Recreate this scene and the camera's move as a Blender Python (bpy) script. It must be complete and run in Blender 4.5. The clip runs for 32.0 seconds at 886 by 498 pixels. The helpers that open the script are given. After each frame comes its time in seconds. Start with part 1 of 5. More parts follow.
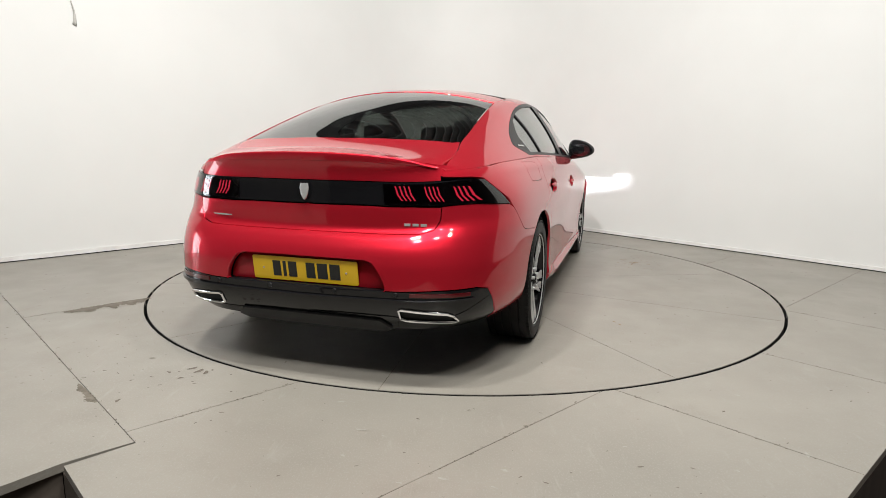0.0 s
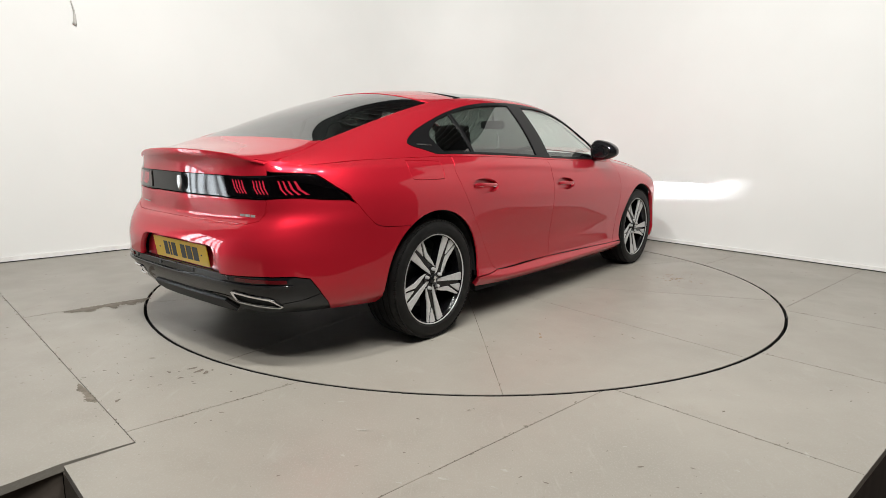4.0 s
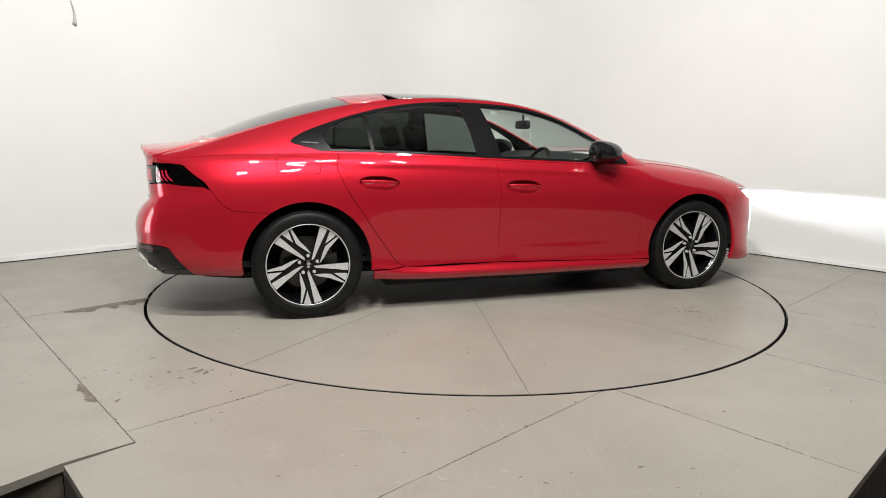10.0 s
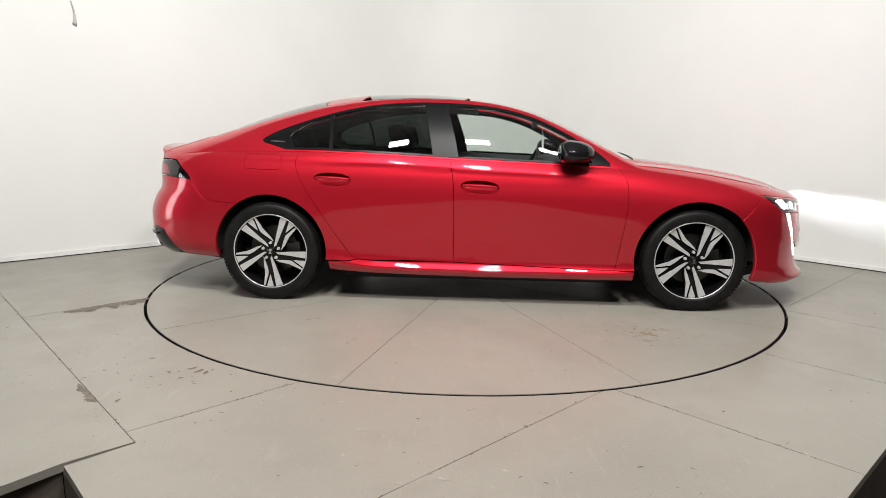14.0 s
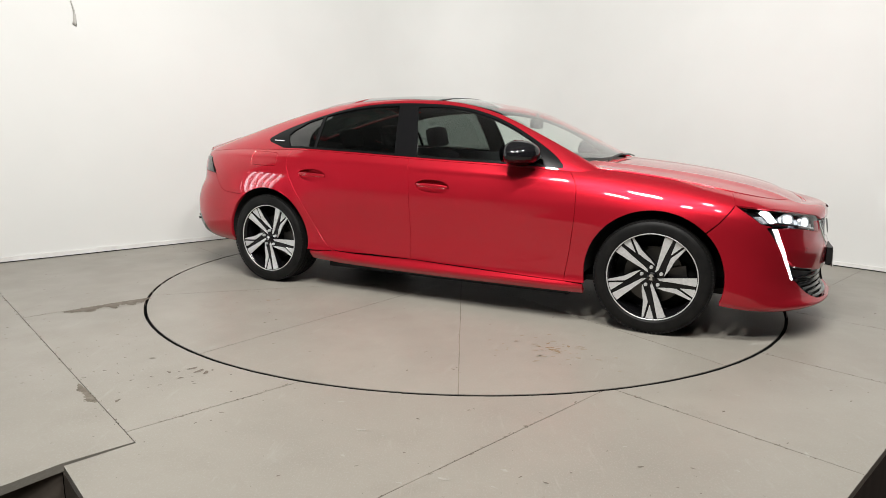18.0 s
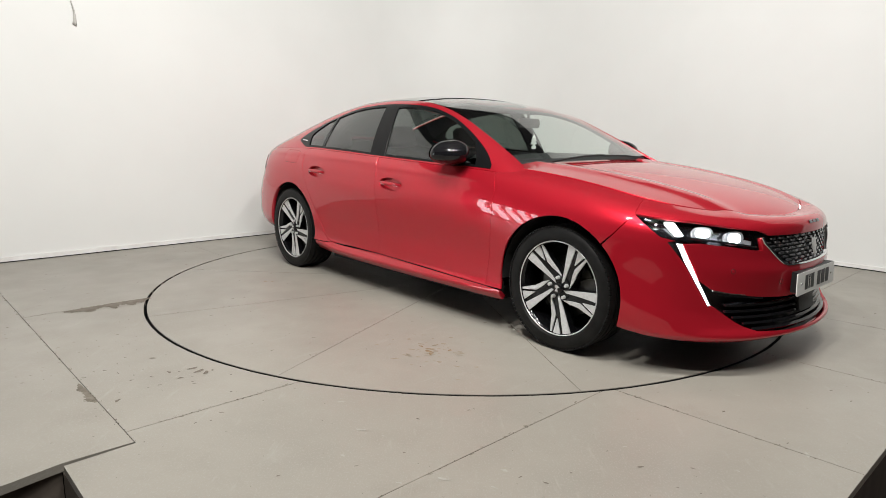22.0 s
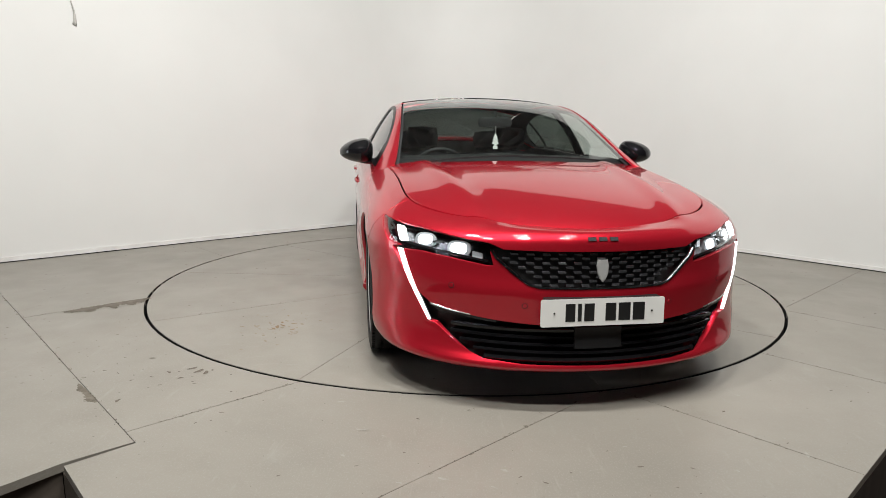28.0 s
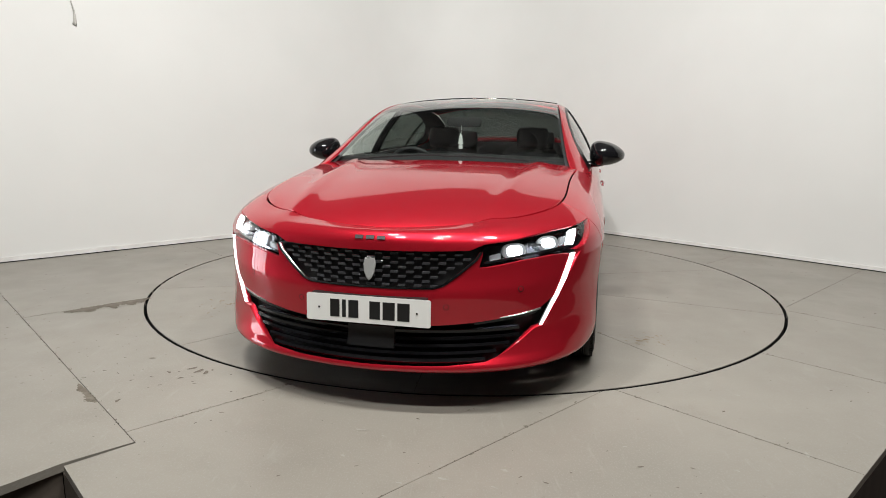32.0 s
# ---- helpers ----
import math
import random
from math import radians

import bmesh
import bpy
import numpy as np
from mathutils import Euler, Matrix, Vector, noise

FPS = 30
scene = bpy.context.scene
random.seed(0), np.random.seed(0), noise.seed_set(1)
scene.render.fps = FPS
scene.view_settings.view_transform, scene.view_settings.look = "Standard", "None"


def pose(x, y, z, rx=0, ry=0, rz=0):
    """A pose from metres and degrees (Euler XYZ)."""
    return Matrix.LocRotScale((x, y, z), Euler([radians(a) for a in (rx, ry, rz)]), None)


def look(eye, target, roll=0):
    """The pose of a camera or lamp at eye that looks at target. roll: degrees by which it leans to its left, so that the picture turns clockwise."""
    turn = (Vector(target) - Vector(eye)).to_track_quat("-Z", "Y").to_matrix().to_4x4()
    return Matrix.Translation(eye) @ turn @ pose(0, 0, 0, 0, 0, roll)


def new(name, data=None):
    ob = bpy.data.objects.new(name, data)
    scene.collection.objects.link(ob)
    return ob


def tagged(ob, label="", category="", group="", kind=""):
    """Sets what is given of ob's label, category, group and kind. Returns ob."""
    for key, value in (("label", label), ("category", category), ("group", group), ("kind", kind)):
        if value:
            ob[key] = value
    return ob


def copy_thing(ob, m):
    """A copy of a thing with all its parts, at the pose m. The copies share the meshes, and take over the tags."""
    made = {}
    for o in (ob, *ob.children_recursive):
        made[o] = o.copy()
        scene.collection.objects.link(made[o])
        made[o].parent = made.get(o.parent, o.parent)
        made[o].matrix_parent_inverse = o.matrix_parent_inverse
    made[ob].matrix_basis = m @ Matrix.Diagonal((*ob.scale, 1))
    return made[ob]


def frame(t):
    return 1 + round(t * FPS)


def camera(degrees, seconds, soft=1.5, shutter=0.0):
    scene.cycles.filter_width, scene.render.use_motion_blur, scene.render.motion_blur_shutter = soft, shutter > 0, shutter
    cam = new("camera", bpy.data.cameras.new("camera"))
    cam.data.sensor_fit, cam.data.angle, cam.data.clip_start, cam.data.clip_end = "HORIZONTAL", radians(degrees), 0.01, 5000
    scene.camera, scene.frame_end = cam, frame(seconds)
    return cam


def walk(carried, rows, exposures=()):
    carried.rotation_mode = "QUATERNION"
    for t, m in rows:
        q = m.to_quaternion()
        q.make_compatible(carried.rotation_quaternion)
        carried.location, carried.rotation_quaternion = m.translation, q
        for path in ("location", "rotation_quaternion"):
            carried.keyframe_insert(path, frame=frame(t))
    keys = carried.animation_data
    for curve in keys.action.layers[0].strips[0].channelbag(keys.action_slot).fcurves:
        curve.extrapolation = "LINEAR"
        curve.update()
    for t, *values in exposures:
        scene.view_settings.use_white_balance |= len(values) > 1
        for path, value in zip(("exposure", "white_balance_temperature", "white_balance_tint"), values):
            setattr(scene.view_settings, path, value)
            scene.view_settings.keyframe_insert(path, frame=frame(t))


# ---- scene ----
from mathutils.geometry import delaunay_2d_cdt, intersect_line_line_2d
# ---- camera: stands still on its mount just outside the platform's corner ----
EYE = Vector((-0.0025, -4.8363, 1.1133))
AIM = Vector((-0.02972, 0.98346, -0.17866))
cam = camera(70.68, 32.0, 0.6)
CAM_POSE = look(EYE, EYE + 5 * AIM, 0.608)
walk(cam, [(0.0, CAM_POSE), (32.0, CAM_POSE)], [(0.0, 0.0), (13.0, 0.0), (19.0, -0.03), (25.0, -0.12), (30.0, -0.19), (32.0, -0.19)])

# the turntable turns clockwise at an even pace
TURN_START, TURN_RATE = 74.671, -5.4981
CAR_X, CAR_Y = -1.2625, 0.1108
TIMES = [0.0, 0.1, 0.3, 0.6] + [float(i) for i in range(1, 32)] + [31.4, 31.7, 31.9, 32.0]


def turn_pose(t):
    return pose(0, 0, 0, 0, 0, TURN_START + TURN_RATE * t)


# ---- light: white studio walls lit by lamp panels under a dark roof ----
world = bpy.data.worlds.new("world")
scene.world = world
world.use_nodes = True
world.node_tree.nodes["Background"].inputs["Color"].default_value = (0.9, 0.95, 1.0, 1)
world.node_tree.nodes["Background"].inputs["Strength"].default_value = 0.02


LAMPS = [  # place, aim, watts, width, spread
    ((x, y, 4.6), (x * 1.5, aim_y, 0.4), watts * share, 0.34, 170)
    for y, aim_y, watts in ((-3.2, 2.0, 98), (-4.7, 0.6, 69))
    for x, share in ((-1.2, 1.28), (0.1, 1.0), (1.4, 0.78))
]


def flood(place, aim, watts, width, spread):
    """A hung floodlight."""
    data = bpy.data.lights.new("floodlight", "AREA")
    data.shape, data.size, data.size_y, data.energy, data.color = "RECTANGLE", width, width * 0.7, watts, (1.0, 0.985, 0.955)
    data.spread = radians(spread)
    ob = new("floodlight", data)
    ob.matrix_world = look(place, aim)
    return ob


for row in LAMPS:
    flood(*row)
# ---- materials ----
def mat(name, colour, rough=0.5, metal=0.0, coat=0.0, emit=None, strength=0.0, spec=0.5, coat_rough=0.03):
    m = bpy.data.materials.new(name)
    m.use_nodes = True
    b = m.node_tree.nodes["Principled BSDF"]
    b.inputs["Base Color"].default_value = (*colour, 1)
    b.inputs["Roughness"].default_value = rough
    b.inputs["Metallic"].default_value = metal
    b.inputs["Coat Weight"].default_value = coat
    b.inputs["Coat Roughness"].default_value = coat_rough
    b.inputs["Specular IOR Level"].default_value = spec
    if emit:
        b.inputs["Emission Color"].default_value = (*emit, 1)
        b.inputs["Emission Strength"].default_value = strength
    return m


def node(m, kind, **values):
    n = m.node_tree.nodes.new(kind)
    for key, value in values.items():
        n.inputs[key.replace("_", " ")].default_value = value
    return n


def mottle(m, scale, low, high, detail=6.0, socket="Base Color", into=None, coords="Object", stretch=(1, 1, 1)):
    """Vary a socket between two values by noise at a real-world scale."""
    tree, b = m.node_tree, m.node_tree.nodes["Principled BSDF"]
    tc = tree.nodes.new("ShaderNodeTexCoord")
    mp = tree.nodes.new("ShaderNodeMapping")
    mp.inputs["Scale"].default_value = stretch
    n = node(m, "ShaderNodeTexNoise", Scale=scale, Detail=detail, Roughness=0.6)
    ramp = tree.nodes.new("ShaderNodeValToRGB")
    ramp.color_ramp.elements[0].position, ramp.color_ramp.elements[1].position = 0.35, 0.65
    ramp.color_ramp.elements[0].color, ramp.color_ramp.elements[1].color = (*low, 1), (*high, 1)
    tree.links.new(tc.outputs[coords], mp.inputs["Vector"])
    tree.links.new(mp.outputs["Vector"], n.inputs["Vector"])
    tree.links.new(n.outputs["Fac"], ramp.inputs["Fac"])
    tree.links.new(ramp.outputs["Color"], b.inputs[socket])
    return ramp


def relief(m, scale, strength, distance=0.002, detail=4.0, coords="Object"):
    tree, b = m.node_tree, m.node_tree.nodes["Principled BSDF"]
    tc = tree.nodes.new("ShaderNodeTexCoord")
    n = node(m, "ShaderNodeTexNoise", Scale=scale, Detail=detail)
    bump = node(m, "ShaderNodeBump", Strength=strength, Distance=distance)
    tree.links.new(tc.outputs[coords], n.inputs["Vector"])
    tree.links.new(n.outputs["Fac"], bump.inputs["Height"])
    tree.links.new(bump.outputs["Normal"], b.inputs["Normal"])


def mix_stain(m, ramp_from, scale, threshold, colour, soft=0.04, stretch=(1, 1, 1), detail=8.0):
    """Overlay scattered stains of a colour on what drives the base colour."""
    tree, b = m.node_tree, m.node_tree.nodes["Principled BSDF"]
    tc = tree.nodes.new("ShaderNodeTexCoord")
    mp = tree.nodes.new("ShaderNodeMapping")
    mp.inputs["Scale"].default_value = stretch
    n = node(m, "ShaderNodeTexNoise", Scale=scale, Detail=detail, Roughness=0.65)
    ramp = tree.nodes.new("ShaderNodeValToRGB")
    ramp.color_ramp.elements[0].position, ramp.color_ramp.elements[1].position = threshold, threshold + soft
    ramp.color_ramp.elements[0].color, ramp.color_ramp.elements[1].color = (0, 0, 0, 1), (1, 1, 1, 1)
    mx = tree.nodes.new("ShaderNodeMix")
    mx.data_type = "RGBA"
    tree.links.new(tc.outputs["Object"], mp.inputs["Vector"])
    tree.links.new(mp.outputs["Vector"], n.inputs["Vector"])
    tree.links.new(n.outputs["Fac"], ramp.inputs["Fac"])
    tree.links.new(ramp.outputs["Color"], mx.inputs[0])
    tree.links.new(ramp_from, mx.inputs[6])
    mx.inputs[7].default_value = (*colour, 1)
    tree.links.new(mx.outputs[2], b.inputs["Base Color"])
    return mx.outputs[2]


M_WALL = mat("white_wall_paint", (0.8, 0.79, 0.77), 0.6)
mottle(M_WALL, 0.7, (0.735, 0.74, 0.72), (0.77, 0.776, 0.756), 3)
relief(M_WALL, 14, 0.12, 0.004)
M_LIP = mat("white_wall_foot", (0.78, 0.78, 0.76), 0.5)
mottle(M_LIP, 6, (0.70, 0.69, 0.67), (0.81, 0.81, 0.79))
relief(M_LIP, 20, 0.4, 0.006)


def floor_paint(name, shift):
    m = mat(name, (0.3, 0.28, 0.26), 0.38)
    r = mottle(m, 1.1, (0.255, 0.237, 0.203), (0.302, 0.281, 0.242), 8)
    o = mix_stain(m, r.outputs["Color"], 2.2, 0.54, (0.222, 0.203, 0.17), 0.3)
    o = mix_stain(m, o, 26, 0.60, (0.318, 0.302, 0.266), 0.2, (1, 0.16, 1), 4)
    o = mix_stain(m, o, 7 + shift, 0.60, (0.248, 0.232, 0.20), 0.4, (0.35, 1, 1))
    o = mix_stain(m, o, 5 + shift, 0.62, (0.345, 0.335, 0.305), 0.3, (1, 0.4, 1))
    o = mix_stain(m, o, 14, 0.66, (0.225, 0.205, 0.172), 0.16, (1, 0.4, 1))
    o = mix_stain(m, o, 55, 0.745, (0.15, 0.13, 0.1), 0.02, (1, 0.6, 1), 2)
    mix_stain(m, o, 160, 0.52, (0.33, 0.318, 0.288), 0.3, (1, 0.6, 1), 3)
    mottle(m, 2.6, (0.36, 0.36, 0.36), (0.46, 0.46, 0.46), 2, "Roughness")
    relief(m, 35, 0.1, 0.002)
    return m


M_FLOOR = floor_paint("worn_grey_floor_paint", 0)
M_DISC = floor_paint("worn_grey_turntable_paint", 1.7)
# near-black colour that stands in for the shade inside open gaps
M_GAP = mat("dark_void", (0.005, 0.0045, 0.004), 0.9)
M_PIT = mat("dusty_grey_board", (0.16, 0.145, 0.13), 0.8)
mottle(M_PIT, 5, (0.11, 0.09, 0.072), (0.18, 0.15, 0.122))
M_BROWN = mat("dark_brown_board", (0.05, 0.036, 0.028), 0.7)
mottle(M_BROWN, 4, (0.038, 0.027, 0.02), (0.065, 0.048, 0.038), stretch=(1, 6, 1))
M_HALL = mat("dark_hall_wall", (0.07, 0.07, 0.072), 0.8)
mottle(M_HALL, 1.5, (0.055, 0.055, 0.056), (0.09, 0.09, 0.092))
M_DAY = mat("daylit_pane", (0.6, 0.65, 0.7), 0.4, emit=(0.88, 0.95, 1.0), strength=9.0)
M_ROOF = mat("dark_corrugated_roof", (0.06, 0.062, 0.065), 0.6)
mottle(M_ROOF, 2, (0.26, 0.26, 0.255), (0.36, 0.36, 0.35))
M_JOINT = mat("dirty_joint_filler", (0.2, 0.165, 0.12), 0.8)
mottle(M_JOINT, 4.5, (0.05, 0.038, 0.024), (0.29, 0.262, 0.215), 9)
M_CHIP = mat("rusty_brown_chip", (0.24, 0.16, 0.085), 0.8)
mottle(M_CHIP, 40, (0.19, 0.125, 0.065), (0.29, 0.21, 0.13))
M_BARE = mat("bare_scraped_board", (0.11, 0.098, 0.08), 0.8)
mottle(M_BARE, 22, (0.10, 0.085, 0.064), (0.19, 0.165, 0.132))
M_SCUFF = mat("pale_rubbed_paint", (0.34, 0.325, 0.29), 0.5)
mottle(M_SCUFF, 30, (0.30, 0.285, 0.25), (0.37, 0.355, 0.32))
M_RUB = mat("faint_rusty_rub", (0.27, 0.225, 0.165), 0.6)
mottle(M_RUB, 30, (0.24, 0.195, 0.14), (0.30, 0.265, 0.21))
M_PAPER = mat("peeled_paper", (0.62, 0.61, 0.58), 0.7)
mottle(M_PAPER, 12, (0.5, 0.49, 0.46), (0.68, 0.67, 0.64))
M_FRAME = mat("white_lamp_frame", (0.7, 0.7, 0.7), 0.4)
# ---- mesh helpers ----
def mesh_ob(name, bm, material, parent=None, label="", smooth=False):
    me = bpy.data.meshes.new(name)
    bm.to_mesh(me)
    bm.free()
    if material:
        me.materials.append(material)
    if smooth:
        for p in me.polygons:
            p.use_smooth = True
    ob = new(name, me)
    if parent:
        ob.parent = parent
    if label:
        ob["label"] = label
    return ob


def part(name, bm, material, parent, label="", smooth=False):
    """One mesh object under a thing or under a part."""
    return mesh_ob(name, bm, material, parent, label, smooth)


def box(bm, x0, y0, z0, x1, y1, z1):
    vs = [bm.verts.new((x, y, z)) for z in (z0, z1) for x, y in ((x0, y0), (x1, y0), (x1, y1), (x0, y1))]
    for f in ((0, 3, 2, 1), (4, 5, 6, 7), (0, 1, 5, 4), (1, 2, 6, 5), (2, 3, 7, 6), (3, 0, 4, 7)):
        bm.faces.new([vs[i] for i in f])
    return vs


def prism(bm, outline, z0, z1):
    """An upright prism over a plan outline."""
    lo = [bm.verts.new((x, y, z0)) for x, y in outline]
    hi = [bm.verts.new((x, y, z1)) for x, y in outline]
    n = len(outline)
    bm.faces.new(hi)
    bm.faces.new(lo[::-1])
    for i in range(n):
        bm.faces.new((lo[i], lo[(i + 1) % n], hi[(i + 1) % n], hi[i]))


PLAN_TURN = radians(44.77)
DIR_P = (math.cos(PLAN_TURN), math.sin(PLAN_TURN))
DIR_Q = (-math.sin(PLAN_TURN), math.cos(PLAN_TURN))


def pq(p, q):
    """From the platform's own axes (p along its right side, q along its left side) to the world."""
    return (p * DIR_P[0] + q * DIR_Q[0], p * DIR_P[1] + q * DIR_Q[1])


# ---- setting: a square white studio, seen corner-on, with a turntable in a raised platform ----
WALL_P, WALL_Q = 2.921, 2.974
EDGE_P, EDGE_Q = -3.012, -2.991
SEAM_P, NOTCH_Q = -2.781, -1.12
HOLE_R, DISC_R = 2.2795, 2.2595
WALL_TOP = 3.8
BACK = -4.4
HALL_TOP = 6.0
HALL_LOW, HALL_HIGH = -9.0, 5.0
LOW = -0.55


def wall_path(inset=0.0, radius=1.5):
    """Plan line of the two white walls and the rounded corner between them, from the q wall to the p wall."""
    a, b = WALL_P - inset, WALL_Q - inset
    r = radius - inset
    pts = [(BACK, b), (a - r, b)]
    pts += [(a - r + r * math.sin(radians(d)), b - r + r * math.cos(radians(d))) for d in range(6, 90, 6)]
    pts += [(a, b - r), (a, BACK)]
    return [pq(*p) for p in pts]


def wall_strip(name, line_in, line_out, z0, z1, material, label, smooth=True):
    bm = bmesh.new()
    rows = []
    for (xi, yi), (xo, yo) in zip(line_in, line_out):
        rows.append([bm.verts.new(v) for v in ((xi, yi, z0), (xi, yi, z1), (xo, yo, z1), (xo, yo, z0))])
    for a, b in zip(rows, rows[1:]):
        for k in range(4):
            bm.faces.new((a[k], a[(k + 1) % 4], b[(k + 1) % 4], b[k]))
    bm.faces.new(rows[0]), bm.faces.new(rows[-1][::-1])
    bmesh.ops.recalc_face_normals(bm, faces=bm.faces)
    ob = mesh_ob(name, bm, material)
    for p in ob.data.polygons:
        p.use_smooth = abs(p.normal.z) < 0.5
    ob.data.set_sharp_from_angle(angle=radians(40))
    return tagged(ob, label, "wall", kind="structure")


wall_strip("wall_white", wall_path(0.0), wall_path(-0.15), -0.02, WALL_TOP, M_WALL, "smooth white painted studio wall with a rounded corner")
lip = wall_strip("baseboard", wall_path(0.014), wall_path(0.001), 0.009, 0.045, M_LIP, "white painted filler strip along the foot of the wall")
for v in lip.data.vertices:
    n = noise.noise(v.co * 3.0)
    v.co.z += 0.012 * n if v.co.z > 0.03 else 0.0

wall_strip("trim_foot", wall_path(0.006), wall_path(0.001), 0.0005, 0.0085, M_GAP, "dark open crack between wall and floor")

# the dark hall in which the white studio stands
bm = bmesh.new()
a, b = HALL_LOW, HALL_HIGH
for p0, q0, p1, q1 in ((a - 0.2, a - 0.2, a, b + 0.2), (b, a - 0.2, b + 0.2, b + 0.2), (a, a - 0.2, b, a), (a, b, b, b + 0.2)):
    prism(bm, [pq(p0, q0), pq(p1, q0), pq(p1, q1), pq(p0, q1)], LOW, HALL_TOP)
tagged(mesh_ob("wall_hall", bm, M_HALL), "dark grey walls of the surrounding hall", "wall", kind="structure")
bm = bmesh.new()
p0 = HALL_LOW
while p0 < HALL_HIGH:
    for k0, k1, z in ((0.0, 0.16, HALL_TOP - 0.05), (0.16, 0.3, HALL_TOP)):
        prism(bm, [pq(p0 + k0, HALL_LOW), pq(p0 + k1, HALL_LOW), pq(p0 + k1, HALL_HIGH), pq(p0 + k0, HALL_HIGH)], z, HALL_TOP + 0.05)
    p0 += 0.3
tagged(mesh_ob("ceiling", bm, M_ROOF), "dark corrugated metal roof of the hall", "ceiling", kind="structure")
bm = bmesh.new()
prism(bm, [pq(HALL_LOW, HALL_LOW), pq(HALL_HIGH, HALL_LOW), pq(HALL_HIGH, HALL_HIGH), pq(HALL_LOW, HALL_HIGH)], LOW - 0.1, LOW)
tagged(mesh_ob("ground", bm, M_BROWN), "dark brown lower floor beside the platform", "floor", kind="structure")
# a bright glazed door further along the left wall, with upright bars
window = new("window_1")
tagged(window, "bright glazed hall door with upright white bars", "window", kind="structure")
W0, W1, WZ0, WZ1 = -6.4, -4.7, 0.05, 2.0
bm = bmesh.new()
prism(bm, [pq(W0, WALL_Q + 0.08), pq(W1, WALL_Q + 0.08), pq(W1, WALL_Q + 0.10), pq(W0, WALL_Q + 0.10)], WZ0, WZ1)
part("pane", bm, M_DAY, window, "pale daylit pane")
for k in range(6):
    p = W0 + (W1 - W0) * k / 5
    bm = bmesh.new()
    prism(bm, [pq(p - 0.035, WALL_Q), pq(p + 0.035, WALL_Q), pq(p + 0.035, WALL_Q + 0.07), pq(p - 0.035, WALL_Q + 0.07)], WZ0 - 0.05, WZ1 + 0.05)
    part("window_bar", bm, M_FRAME, window)


# raised floor round the turntable
def plate_with_hole(outline, radius, z):
    verts = [Vector(p) for p in outline]
    n = len(verts)
    edges = [(i, (i + 1) % n) for i in range(n)]
    m = 180
    verts += [Vector((radius * math.cos(2 * math.pi * i / m), radius * math.sin(2 * math.pi * i / m))) for i in range(m)]
    edges += [(n + i, n + (i + 1) % m) for i in range(m)]
    vs, _, fs, *_ = delaunay_2d_cdt(verts, edges, [], 1, 1e-6)
    bm = bmesh.new()
    bv = [bm.verts.new((v.x, v.y, z)) for v in vs]
    for f in fs:
        c = sum((vs[i] for i in f), Vector((0, 0))) / len(f)
        if c.length > radius * 0.9995:
            bm.faces.new([bv[i] for i in f])
    return bm


def slot(bm, point, normal, half, region):
    """Cut a straight joint through the faces whose centre lies in a region."""
    point, normal = Vector((*point, 0)), Vector((*normal, 0))
    for side in (half, -half):
        faces = [f for f in bm.faces if region(f.calc_center_median())]
        geom = faces + list({e for f in faces for e in f.edges}) + list({v for f in faces for v in f.verts})
        bmesh.ops.bisect_plane(bm, geom=geom, dist=1e-7, plane_co=point + normal * side, plane_no=normal)
    gone = [f for f in bm.faces if region(f.calc_center_median()) and abs((f.calc_center_median() - point).dot(normal)) < half]
    bmesh.ops.delete(bm, geom=gone, context="FACES")


def islands(bm):
    todo, out = set(bm.faces), []
    while todo:
        stack, isle = [todo.pop()], []
        while stack:
            f = stack.pop()
            isle.append(f)
            for e in f.edges:
                for g in e.link_faces:
                    if g in todo:
                        todo.remove(g)
                        stack.append(g)
        out.append(isle)
    return out


def pieces(bm, name, material, parent, thick):
    """Each island of a flat mesh becomes a thick piece of its own."""
    for isle in islands(bm):
        pm, known = bmesh.new(), {}
        top = []
        for f in isle:
            for v in f.verts:
                if v not in known:
                    known[v] = pm.verts.new(v.co)
            top.append(pm.faces.new([known[v] for v in f.verts]))
        bmesh.ops.recalc_face_normals(pm, faces=top)
        if top[0].normal.z < 0:
            bmesh.ops.reverse_faces(pm, faces=top)
        rim = [e for e in pm.edges if e.is_boundary]
        down = bmesh.ops.extrude_edge_only(pm, edges=rim)["geom"]
        for v in down:
            if isinstance(v, bmesh.types.BMVert):
                v.co.z -= thick
        part(name, pm, material, parent)


floor_top = new("floor")
tagged(floor_top, "worn grey painted board floor of the raised platform", "floor", kind="structure")
outline = [pq(*c) for c in ((EDGE_P, EDGE_Q), (WALL_P, EDGE_Q), (WALL_P, WALL_Q), (SEAM_P + 0.002, WALL_Q), (SEAM_P + 0.002, NOTCH_Q - 0.01), (EDGE_P, NOTCH_Q - 0.02))]
bm = plate_with_hole(outline, HOLE_R, 0.0)


def to_p(c):
    return c.x * DIR_P[0] + c.y * DIR_P[1]


def to_q(c):
    return c.x * DIR_Q[0] + c.y * DIR_Q[1]


